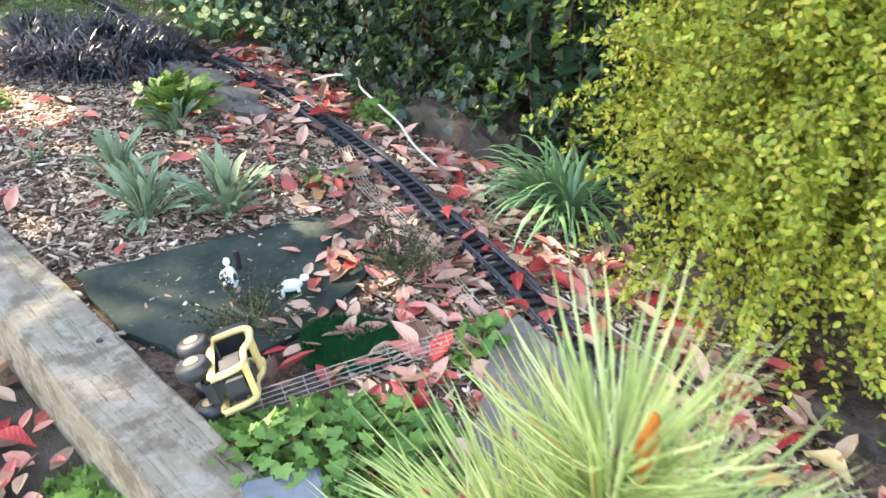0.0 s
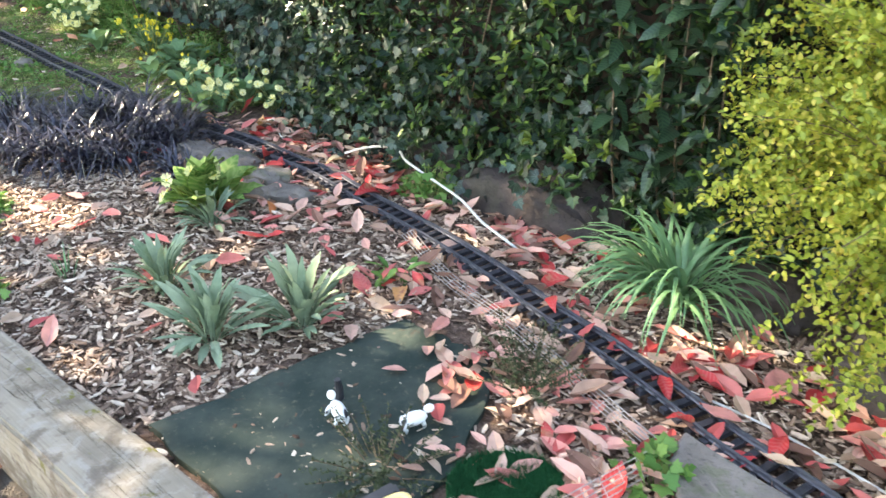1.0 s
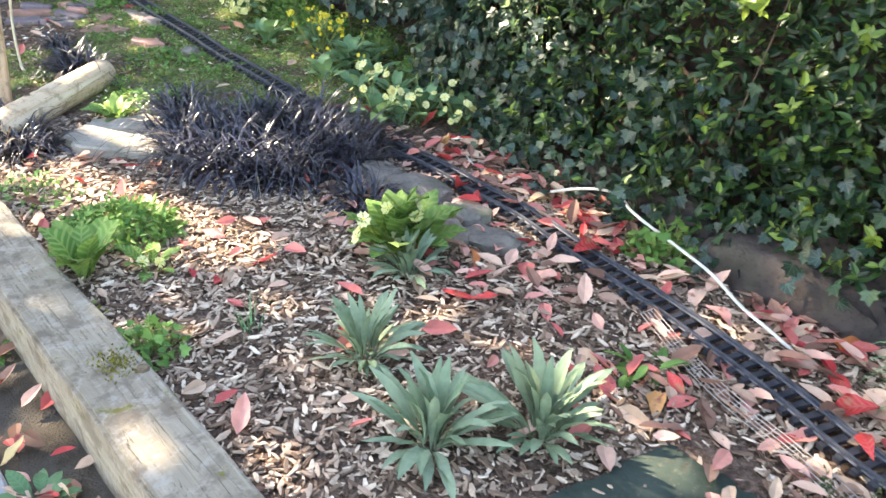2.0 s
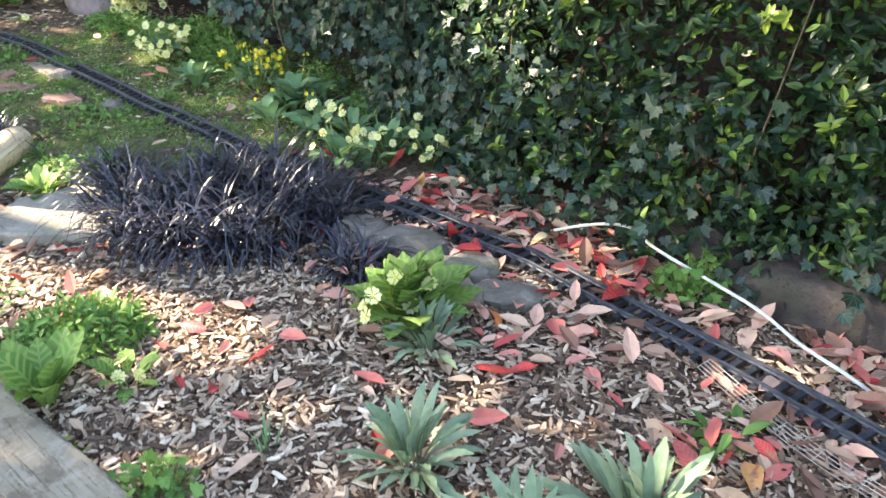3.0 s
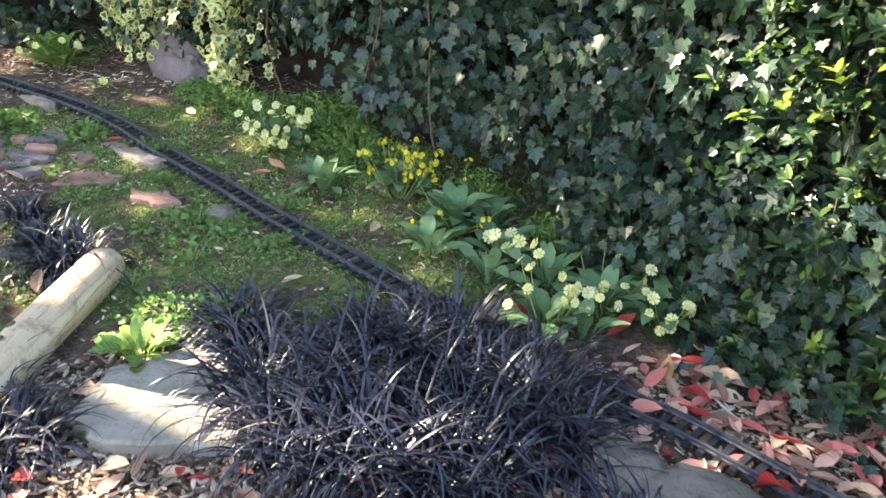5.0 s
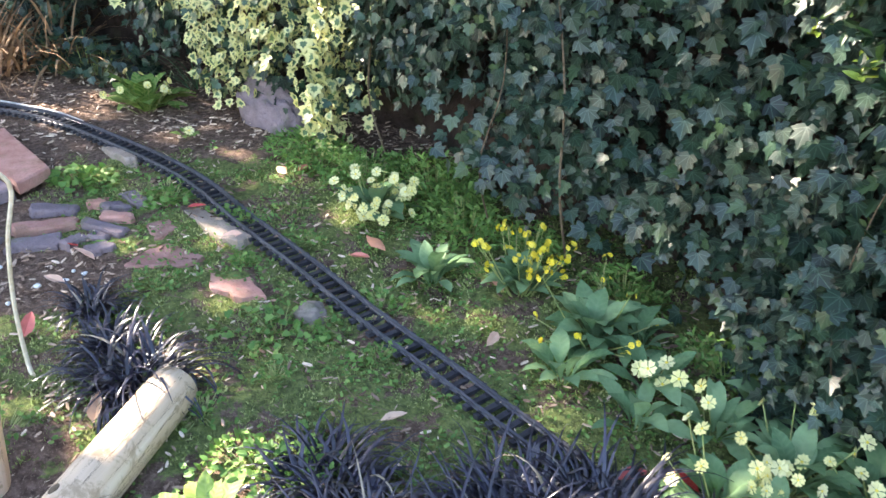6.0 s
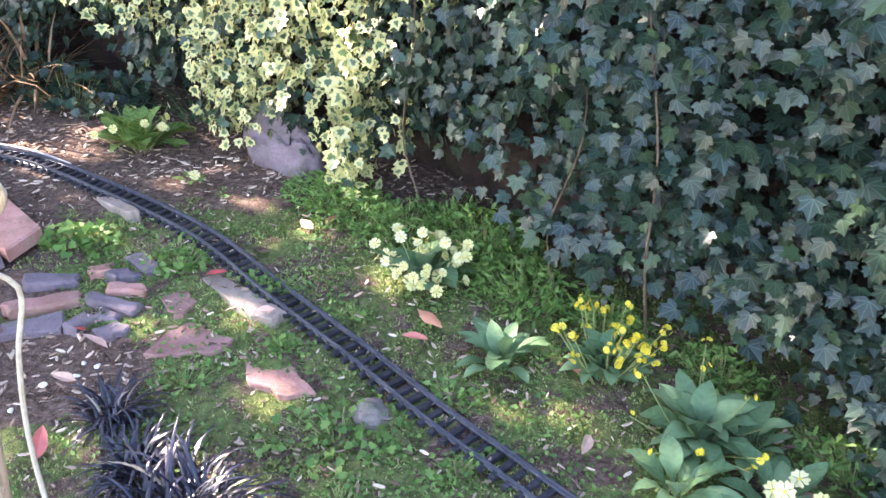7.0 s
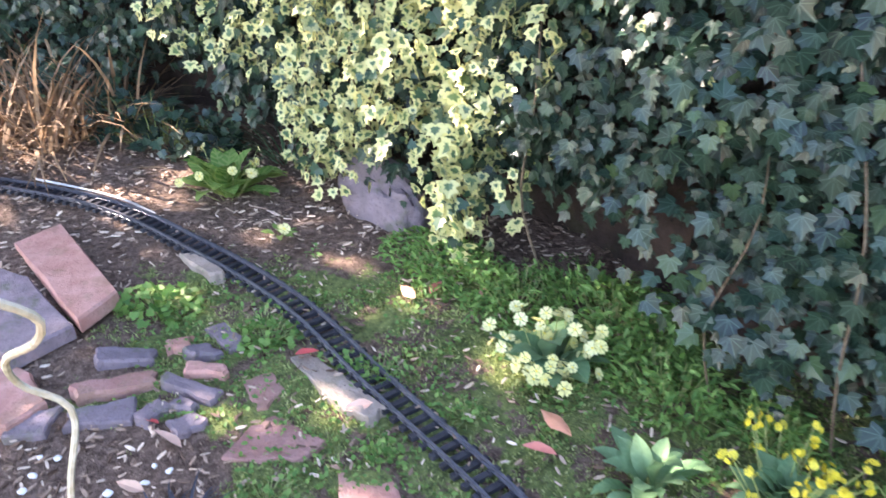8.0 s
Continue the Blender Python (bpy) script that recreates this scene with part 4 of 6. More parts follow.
for i, (x, y, a, b, h, rz) in enumerate([(0.47, 1.95, 0.21, 0.08, 0.115, -46), (0.275, 2.235, 0.13, 0.06, 0.1, -46), (0.80, 1.5, 0.11, 0.09, 0.1, -40), (0.15, 2.47, 0.1, 0.06, 0.07, -50), (0.9, 1.2, 0.1, 0.08, 0.09, -60), (1.0, 0.86, 0.07, 0.06, 0.05, -60)]):
    ob = thing("rock", (x, y, 0), "dark brown rock at the foot of the hedge", "rock", "rocks under the hedge")
    ob.rotation_euler = (0, 0, radians(rz))
    part("stone", boulder((a, b, h), 20 + i), M["dark_stone"], ob, smooth=True)
x, y = -1.55, 4.43
ob = thing("rock", (x, y, gz(x, y)), "purple-grey block of stone under variegated ivy", "rock")
ob.rotation_euler = (0, 0, radians(-40))
part("stone", boulder((0.15, 0.06, 0.13), 31), M["slate"], ob, smooth=True)
ob = thing("cobble", (-1.242, 3.385, gz(-1.242, 3.385)), "small round grey stone lying in moss", "stone")
part("stone", boulder((0.036, 0.034, 0.026), 33), M["stone"], ob, smooth=True)

flat_stone("kerb_stone", [(-1.745, 3.935), (-1.71, 3.965), (-1.575, 3.81), (-1.44, 3.68), (-1.465, 3.645), (-1.515, 3.67), (-1.635, 3.80)], 0.007, M["concrete"], "long buff stone packed beside the track", "stone", seed=5, rough=0.004)
flat_stone("kerb_stone", [(-2.03, 4.185), (-1.98, 4.19), (-1.88, 4.10), (-1.91, 4.08)], 0.02, M["concrete"], "small buff stone packed beside the track", "stone", seed=6, rough=0.004)
FLAGS = [([(-1.71, 3.55), (-1.69, 3.62), (-1.655, 3.675), (-1.61, 3.65), (-1.535, 3.60), (-1.565, 3.56), (-1.64, 3.545)], "terracotta"),
         ([(-1.515, 3.555), (-1.465, 3.585), (-1.42, 3.54), (-1.345, 3.44), (-1.40, 3.425), (-1.48, 3.47)], "terracotta"),
         ([(-1.735, 3.755), (-1.685, 3.785), (-1.64, 3.73), (-1.675, 3.665), (-1.7, 3.7)], "terracotta"),
         ([(-1.865, 3.91), (-1.835, 3.945), (-1.75, 3.86), (-1.79, 3.83)], "slate")]
for i, (poly, m_) in enumerate(FLAGS):
    flat_stone("flagstone", poly, 0.007, M[m_], "broken terracotta flag set in moss" if m_ == "terracotta" else "broken purple slate set in moss", "stone", "broken flags in moss", 10 + i, rough=0.005)
HEAP = [([(-2.06, 3.70), (-1.92, 3.765), (-1.895, 3.73), (-2.03, 3.665)], 0.035, "terracotta"), ([(-2.03, 3.645), (-1.92, 3.69), (-1.90, 3.63), (-2.02, 3.60)], 0.02, "slate"),
        ([(-2.06, 3.82), (-1.945, 3.835), (-1.93, 3.79), (-2.04, 3.77)], 0.03, "slate"), ([(-1.89, 3.755), (-1.76, 3.715), (-1.77, 3.68), (-1.89, 3.72)], 0.03, "slate"),
        ([(-1.86, 3.785), (-1.775, 3.79), (-1.765, 3.755), (-1.85, 3.75)], 0.035, "terracotta"), ([(-1.905, 3.635), (-1.88, 3.69), (-1.84, 3.675), (-1.865, 3.62)], 0.025, "slate"),
        ([(-1.84, 3.625), (-1.795, 3.66), (-1.76, 3.63), (-1.8, 3.59)], 0.02, "slate"), ([(-1.885, 3.83), (-1.84, 3.86), (-1.80, 3.82), (-1.85, 3.80)], 0.03, "slate"),
        ([(-1.84, 3.70), (-1.79, 3.675), (-1.80, 3.655), (-1.85, 3.665)], 0.03, "slate"), ([(-2.13, 3.63), (-2.05, 3.66), (-2.05, 3.58), (-2.12, 3.57)], 0.02, "slate"), ([(-1.93, 3.86), (-1.88, 3.88), (-1.87, 3.84), (-1.92, 3.83)], 0.02, "terracotta")]
for i, (poly, th, m_) in enumerate(HEAP):
    flat_stone("broken_tile", poly, th * 0.48, M[m_], "broken red tile in a heap" if m_ == "terracotta" else "broken purple-grey slate in a heap", "tile", "heap of broken tiles", 30 + i, (r0.uniform(-5, 5), r0.uniform(-5, 5)), 0.004, 0.005)
flat_stone("roof_tile", [(-2.47, 4.22), (-2.40, 4.325), (-2.08, 3.975), (-2.115, 3.86)], 0.014, M["terracotta"], "large red clay tile lying tilted on soil", "tile", "large clay tiles", 50, (3, -3), 0.018, 0.003)
flat_stone("roof_tile", [(-2.46, 4.12), (-2.35, 4.07), (-2.13, 3.86), (-2.2, 3.74), (-2.5, 3.95)], 0.014, M["slate"], "large purple clay tile lying on soil", "tile", "large clay tiles", 51, (2, -2), 0.012, 0.003)
flat_stone("roof_tile", [(-2.4, 3.86), (-2.16, 3.74), (-2.08, 3.66), (-2.12, 3.58), (-2.4, 3.6)], 0.014, M["terracotta"], "large dull red clay tile lying on soil", "tile", "large clay tiles", 52, (2, 2), 0.01, 0.003)

# paving beside the timber edging
for i in range(6):
    u = -0.15 + 0.47 * i
    c = BEAM_A + BEAM_D * u + BEAM_N * (0.42 + 0.02 * (i % 2))
    ob = thing("paving_slab", (c[0], c[1], -0.104), "grey paving slab strewn with leaves", "paving", "paving slabs", "structure")
    ob.rotation_euler = (0, 0, math.atan2(BEAM_D[1], BEAM_D[0]))
    part("slab", slab([(-0.225, -0.2), (0.225, -0.2), (0.225, 0.2), (-0.225, 0.2)], 0.02, 70 + i, 0.003, 0.005, 4), M["paving"], ob)

for i in range(9):
    x, y = r0.gauss(-1.93, 0.09), r0.gauss(3.5, 0.05)
    ob = thing("pebble", (x, y, gz(x, y) + 0.003), "small white pebble on bare soil", "pebble", "white pebbles")
    part("stone", boulder((r0.uniform(0.004, 0.009), r0.uniform(0.004, 0.007), 0.004), 60 + i, 2), M["toy_white"], ob, smooth=True)

# ---- log and post ----
def round_wood(name, a, b, rad, label, seed, knots):
    a, b = Vector(a), Vector(b)
    ob = thing(name, a, label, "timber")
    d = b - a
    ob.rotation_mode = "QUATERNION"
    ob.rotation_quaternion = d.to_track_quat("Y", "Z")
    n = 26
    bm = bmesh.new()
    rings = []
    for i in range(n + 1):
        t = i / n
        rr = rad * (1 - 0.1 * max(0, (0.06 - min(t, 1 - t)) / 0.06))
        ring = []
        for j in range(28):
            q = 2 * math.pi * j / 28
            k = rr * (1 + 0.03 * noise.noise((math.cos(q) * 2, t * 3 + seed, math.sin(q) * 2)) + 0.012 * noise.noise((math.cos(q) * 9, t * 12 + seed, math.sin(q) * 9)))
            ring.append(bm.verts.new((k * math.cos(q), t * d.length, k * math.sin(q))))
        rings.append(ring)
    for u, v in zip(rings, rings[1:]):
        for j in range(28):
            bm.faces.new((u[j], v[j], v[(j + 1) % 28], u[(j + 1) % 28]))
    for ring, flip in ((rings[0], 1), (rings[-1], -1)):
        c = bm.verts.new(sum((v.co for v in ring), Vector()) / 28 + Vector((0, -0.003 * flip, 0)))
        for j in range(28):
            bm.faces.new((ring[j], ring[(j + 1) % 28], c)[::flip])
    part("trunk", bm, M["log_wood"], ob, smooth=True)
    r = random.Random(seed)
    for i in range(knots):
        t, q = r.uniform(0.15, 0.85), r.uniform(0, math.pi)
        kb = bmesh.new()
        bmesh.ops.create_uvsphere(kb, u_segments=10, v_segments=6, radius=1, matrix=Matrix.Diagonal((0.008, 0.011, 0.004, 1)))
        part("knot", kb, M["twig"], ob, "dark knot", True, Matrix.Translation((rad * math.cos(q), t * d.length, rad * math.sin(q))) @ Matrix.Rotation(math.pi / 2 - q, 4, "Y"))
    return ob


round_wood("log", (-1.54, 2.6, 0.045), (-1.44, 3.12, 0.072), 0.047, "pale barked pine log lying on moss", 3, 2)
round_wood("wooden_post", (-1.70, 2.89, -0.05), (-1.655, 2.95, 0.8), 0.048, "pale round wooden post standing in the bed", 9, 2)

# ---- cords and wires ----
def cord(name, pts, rad, mat, label, category, dz=0.0, step=0.02):
    p = spline([(x, y, z if len(q) == 0 else z) for x, y, z, *q in pts], step)
    ob = thing(name, tuple(p[0]), label, category)
    part("strand", tube([Vector(a) - Vector(p[0]) for a in p], rad, 7), mat, ob, smooth=True)
    return ob


cord("white_cable", [(-0.02, 2.38, 0.04), (0.034, 2.335, 0.07), (0.085, 2.315, 0.08), (0.128, 2.288, 0.08), (0.142, 2.205, 0.08), (0.173, 2.139, 0.075), (0.218, 2.05, 0.07), (0.265, 1.965, 0.06), (0.3, 1.87, 0.045), (0.336, 1.806, 0.035), (0.373, 1.768, 0.015)], 0.0034, M["cord"], "loose white cable lying beside the track", "cable")
cord("white_cable", [(-0.255, 2.765, 0.012), (-0.235, 2.68, 0.012), (-0.205, 2.59, 0.012), (-0.13, 2.53, 0.01), (-0.05, 2.47, 0.008)], 0.0022, M["cord"], "thin white cable half hidden by leaves", "cable")
cord("white_cable", [(0.53, 1.27, 0.01), (0.608, 1.18, 0.012), (0.658, 1.12, 0.012), (0.704, 1.05, 0.012), (0.75, 0.975, 0.012), (0.8, 0.9, 0.01)], 0.0022, M["cord"], "thin white cable lying along the track", "cable")
cord("white_cable", [(-2.6, 4.56, 0.215), (-2.45, 4.52, 0.205), (-2.3, 4.46, 0.2), (-2.17, 4.385, 0.19)], 0.0035, M["cord"], "short white cable lying behind the track", "cable")
cord("rope", [(-1.70, 2.93, 0.78), (-1.69, 3.03, 0.72), (-1.665, 3.12, 0.64), (-1.69, 3.15, 0.59), (-1.77, 3.2, 0.53), (-1.80, 3.25, 0.46), (-1.765, 3.28, 0.40), (-1.775, 3.25, 0.30), (-1.775, 3.22, 0.18), (-1.765, 3.2, 0.06), (-1.74, 3.17, 0.05)], 0.0045, M["rope"], "cream rope dangling beside the wooden post", "rope")
ob = thing("plant_tag", (-0.262, 2.79, 0.012), "crumpled white plastic plant tag", "tag")
ob.rotation_euler = (0.2, 0.1, 0.9)
part("tag", slab([(-0.022, -0.01), (0.012, -0.012), (0.022, 0), (0.012, 0.011), (-0.022, 0.009)], 0.006, 4, 0.003, 0.002), M["toy_white"], ob)

# ---- toy field: sheet, turf, fences, toys ----
def sheet(name, poly, mat, label, category, th=0.004, lift=0.006):
    c = np.mean(np.array(poly), axis=0)
    ob = thing(name, (c[0], c[1], lift), label, category)
    bm = slab([(x - c[0], y - c[1]) for x, y in poly], th, 8, 0.006, 0.0015, 6)
    bmesh.ops.subdivide_edges(bm, edges=[e for e in bm.edges if e.calc_length() > 0.05], cuts=3, use_grid_fill=True)
    for v in bm.verts:
        v.co.z += 0.006 * noise.noise((v.co.x * 9, v.co.y * 9, 4)) + 0.003 * noise.noise((v.co.x * 25, v.co.y * 25, 4))
    part("sheet", bm, mat, ob, smooth=True)
    return ob


sheet("ground_sheet", [(-0.335, 1.235), (-0.12, 1.38), (0.095, 1.515), (0.115, 1.485), (0.19, 1.42), (0.235, 1.39), (0.225, 1.27), (0.14, 1.09), (0.0, 0.97), (-0.19, 1.06)], M["mat"], "dark green plastic sheet strewn with leaves", "sheet", lift=0.008)
ob = thing("turf_disc", (0.205, 1.035, 0.014), "patch of bright green artificial turf", "turf")
q = 5200
r = np.random.default_rng(9)
rr, aa = 0.085 * np.sqrt(r.uniform(0, 1, q)), r.uniform(0, 2 * np.pi, q)
p = np.stack([rr * np.cos(aa), rr * np.sin(aa) * 0.85, np.full(q, 0.008)], 1)
tb = np.array([(-0.05, 0, 0), (0.05, 0, 0), (0, 1, 0)])
v, f = scatter(tb, [(0, 1, 2)], p, np.array((0, 0, 1.0)) + r.normal(0, 0.4, (q, 3)), r.normal(0, 1, (q, 3)), 0.014)
child("pile", mesh_from("pile", v, f, M["turf"]), ob, "", None, "stuff")
part("backing", slab([(0.088 * math.cos(a), 0.075 * math.sin(a)) for a in np.linspace(0, 6.28, 12, endpoint=False)], 0.008, 3, 0.003, 0.002), M["turf"], ob)


def wire_fence(pts, height, tilt, label):
    line = spline(pts, 0.012)
    ob = thing("wire_fence", (0, 0, 0), label, "fence", "small wire fences")
    tan = unit(np.gradient(line, axis=0))
    nrm = np.stack([-tan[:, 1], tan[:, 0]], 1)
    up = np.concatenate([nrm * math.sin(tilt), np.full((len(line), 1), math.cos(tilt))], 1)
    base = np.concatenate([line, (ground_z(line[:, 0], line[:, 1]) + 0.024)[:, None]], 1)
    for k in range(5):
        part("wire", tube((base + up * height * k / 4)[::2], 0.0008, 4), M["mesh_wire"], ob)
    for i in range(0, len(line), 3):
        part("stay", tube([base[i], base[i] + up[i] * height], 0.0008, 4), M["mesh_wire"], ob)
    return ob


wire_fence([(0.11, 1.86), (0.15, 1.72), (0.19, 1.61), (0.27, 1.46), (0.33, 1.32), (0.385, 1.19), (0.43, 1.08)], 0.028, 1.25, "strip of pale plastic mesh fence lying over leaves")
wire_fence([(0.03, 0.815), (0.166, 0.895), (0.29, 0.965), (0.43, 1.04)], 0.03, 0.8, "strip of pale plastic mesh fence beside the turf")


def toy_animal(x, y, rz, seed, dark):
    bm = bmesh.new()
    for c, s in (((0, 0, 0.018), (0.024, 0.012, 0.013)), ((0.028, 0.004, 0.028), (0.009, 0.007, 0.008)), ((0.014, 0.01, 0.008), (0.004, 0.004, 0.012)), ((0.014, -0.01, 0.008), (0.004, 0.004, 0.012)), ((-0.016, 0.01, 0.008), (0.004, 0.004, 0.012)), ((-0.016, -0.01, 0.008), (0.004, 0.004, 0.012))):
        bmesh.ops.create_icosphere(bm, subdivisions=2, radius=1, matrix=Matrix.Translation(c) @ Matrix.Diagonal((*s, 1)))
    q = Nodes("toy_paint")
    col = q.mix(q.smooth(q.noise(55, 1, 0.5, q.coords(True)), dark, dark + 0.05), (0.8, 0.8, 0.78), (0.03, 0.03, 0.035))
    mat = q.finish(col, 0.5, 0.4)
    ob = new("toy_animal", bm_mesh("toy_animal", bm, mat, True))
    ob.location, ob.rotation_euler = (x, y, 0.017), (radians(20), radians(-8), rz)
    return tagged(ob, "black and white toy farm animal on the sheet", "toy", "toy farm animals")


toy_animal(-0.04, 1.215, 2.0, 1, 0.55)
toy_animal(0.085, 1.19, 0.2, 2, 0.62)
ob = thing("toy_figure", (-0.035, 1.275, 0.012), "small dark blue plastic toy shape", "toy")
part("body", tube([(0, 0, 0), (0.002, 0.002, 0.02), (0, 0, 0.04)], 0.009, 8, 0.6), M["black"], ob)


def rounded_box(size, bevel, m=None, seg=2):
    bm = bmesh.new()
    bmesh.ops.create_cube(bm, size=1, matrix=Matrix.Diagonal((*size, 1)))
    bmesh.ops.bevel(bm, geom=bm.edges[:], offset=bevel, segments=seg, affect="EDGES")
    if m is not None:
        bmesh.ops.transform(bm, matrix=m, verts=bm.verts)
    return bm


def toy_loader():
    ob = thing("toy_digger", (0.012, 0.885, 0.062), "yellow and black toy digger tipped over against the beam", "toy")
    ob.rotation_euler = (radians(75), radians(10), radians(105))
    part("chassis", rounded_box((0.12, 0.046, 0.022), 0.006), M["black"], ob, "black plastic chassis")
    part("engine_cover", rounded_box((0.062, 0.052, 0.058), 0.014, Matrix.Translation((-0.036, 0, 0.034)), 4), M["black"], ob, "black rounded engine cover")
    for sy in (-0.029, 0.029):
        part("side_frame", tube(spline([(-0.074, sy, 0.006), (-0.07, sy, 0.04), (-0.058, sy, 0.056), (-0.02, sy, 0.058), (-0.004, sy, 0.066), (0.012, sy, 0.07), (0.046, sy, 0.07), (0.056, sy, 0.05), (0.054, sy, 0.012)], 0.008), 0.0052, 8), M["yellow"], ob, "yellow plastic side frame", True)
        part("running_board", rounded_box((0.125, 0.01, 0.012), 0.003, Matrix.Translation((-0.01, sy, 0.008))), M["yellow"], ob, "yellow plastic running board")
    for cx, cz in ((-0.06, 0.056), (0.014, 0.068), (0.05, 0.066)):
        part("cross_bar", rounded_box((0.011, 0.062, 0.01), 0.003, Matrix.Translation((cx, 0, cz))), M["yellow"], ob, "yellow plastic cross bar")
    part("seat", rounded_box((0.022, 0.03, 0.04), 0.006, Matrix.Translation((0.008, 0, 0.036))), M["black"], ob, "black seat")
    part("front_grille", rounded_box((0.03, 0.054, 0.056), 0.005, Matrix.Translation((0.078, 0, 0.04))), M["black"], ob, "black slotted front grille")
    for k in range(5):
        part("grille_slot", rounded_box((0.003, 0.04, 0.0035), 0.001, Matrix.Translation((0.0945, 0, 0.022 + 0.009 * k)), 1), M["metal"], ob, "grey grille slot")
    for sx in (-0.036, 0.036):
        for sy in (-0.036, 0.036):
            wb = bmesh.new()
            rows = [(0.0, 0.012), (0.019, 0.013), (0.024, 0.010), (0.026, 0.0), (0.024, -0.010), (0.019, -0.013), (0.0, -0.012)]
            rings = [[wb.verts.new((rad * math.cos(t), y, rad * math.sin(t))) for t in np.linspace(0, 2 * math.pi, 20, endpoint=False)] for rad, y in rows[1:-1]]
            for u, v in zip(rings, rings[1:]):
                for j in range(20):
                    wb.faces.new((u[j], u[(j + 1) % 20], v[(j + 1) % 20], v[j]))
            wb.faces.new(rings[0][::-1])
            wb.faces.new(rings[-1])
            w = part("wheel", wb, M["black"], ob, "black rubber wheel", True, Matrix.Translation((sx, sy, -0.014)))
            hb = bmesh.new()
            bmesh.ops.create_cone(hb, cap_ends=True, segments=16, radius1=0.011, radius2=0.011, depth=0.029, matrix=Matrix.Rotation(math.pi / 2, 4, "X"))
            part("hub", hb, M["hub"], w, "tan wheel hub")
    return ob


toy_loader()
ob = thing("metal_block", (0.155, 0.655, -0.1), "blue-grey metal cap at the beam's end", "block")
ob.rotation_euler = (0, 0, 0.35)
part("cap", rounded_box((0.11, 0.1, 0.16), 0.006, Matrix.Translation((0, 0, 0.07))), M["metal"], ob)

# ---- broad-leaved plants ----
def broad_leaf(w, length, arch, wrinkle, seed, cup=0.18, tip=0.75, wide=0.85):
    """A leaf with a midrib, a narrowed base, a wavy margin and puckered surface, along +y from its base."""
    r = np.random.default_rng(seed)
    ns, nc = 9, 5
    v, rim, uv = [], [], []
    for i in range(ns):
        t = i / (ns - 1)
        half = w * (math.sin(math.pi * min(1, t ** wide * tip / 0.75) ** 1.0) ** 0.8 * 0.5 * (0.35 + 0.65 * min(1, t * 2)) + 0.02)
        if i == ns - 1:
            half = 0.006
        y = length * (t - 0.12 * arch * t * t)
        z0 = length * (0.35 * arch * math.sin(t * math.pi * 0.75) - 0.25 * arch * t * t)
        for j in range(nc):
            u = (j / (nc - 1)) * 2 - 1
            z = z0 + cup * half * abs(u) + wrinkle * r.normal(0, 1) * (0.4 + abs(u))
            v.append((half * u, y + wrinkle * r.normal(0, 1), z))
            rim.append(abs(u))
            uv.append((half * u / length, t))
    f = [(i * nc + j, i * nc + j + 1, (i + 1) * nc + j + 1, (i + 1) * nc + j) for i in range(ns - 1) for j in range(nc - 1)]
    return v, f, rim, uv


def leaf_meshes(name, mat, w, arch, wrinkle, n=4, tip=0.75, wide=0.85):
    out = []
    for k in range(n):
        v, f, rim, uv = broad_leaf(w * (0.9 + 0.07 * k), 1.0, arch * (0.7 + 0.2 * k), wrinkle, 200 + k, tip=tip, wide=wide)
        out.append(mesh_from(name, v, f, mat, True, rim, uv))
    return out


PRIM_LEAF = leaf_meshes("leaf", M["primrose"], 0.36, 0.45, 0.012, wide=1.35)
FELT_LEAF = leaf_meshes("leaf", M["felt"], 0.125, 0.4, 0.006, wide=1.6)
DOCK_LEAF = leaf_meshes("leaf", M["dock"], 0.31, 0.7, 0.008, wide=1.45)


def flower_mesh(mat, name="petals"):
    v, f = [(0, 0, 0)], []
    for k in range(5):
        a = 2 * math.pi * k / 5
        b = len(v)
        for da, rad, z in ((-0.54, 0.38, 0.05), (-0.59, 0.8, 0.15), (-0.32, 1.03, 0.12), (0.0, 0.85, 0.09), (0.32, 1.03, 0.07), (0.59, 0.8, 0.02), (0.54, 0.38, 0.02)):
            v.append((rad * math.cos(a + da), rad * math.sin(a + da), z + 0.02 * (k % 2)))
        v.append((0.6 * math.cos(a), 0.6 * math.sin(a), 0.04))
        c = b + 7
        f += [(0, b, c), (0, c, b + 6), (b, b + 1, c), (b + 1, b + 2, c), (b + 2, b + 3, c), (b + 3, b + 4, c), (b + 4, b + 5, c), (b + 5, b + 6, c)]
    return mesh_from(name, v, f, mat, False)


FLOWER = flower_mesh(M["petal"])
YFLOWER = flower_mesh(M["yellow_petal"])
eb = bmesh.new()
bmesh.ops.create_uvsphere(eb, u_segments=8, v_segments=5, radius=1, matrix=Matrix.Translation((0, 0, 0.05)) @ Matrix.Diagonal((0.18, 0.18, 0.06, 1)))
EYE_ME = bm_mesh("flower_eye", eb, M["eye"], True)
STALK_ME = bm_mesh("stalk", tube([(0, 0, 0), (0.04, 0, 0.4), (0.02, 0, 0.75), (0, 0, 1)], 0.016, 5, 0.8), M["stem"], True)


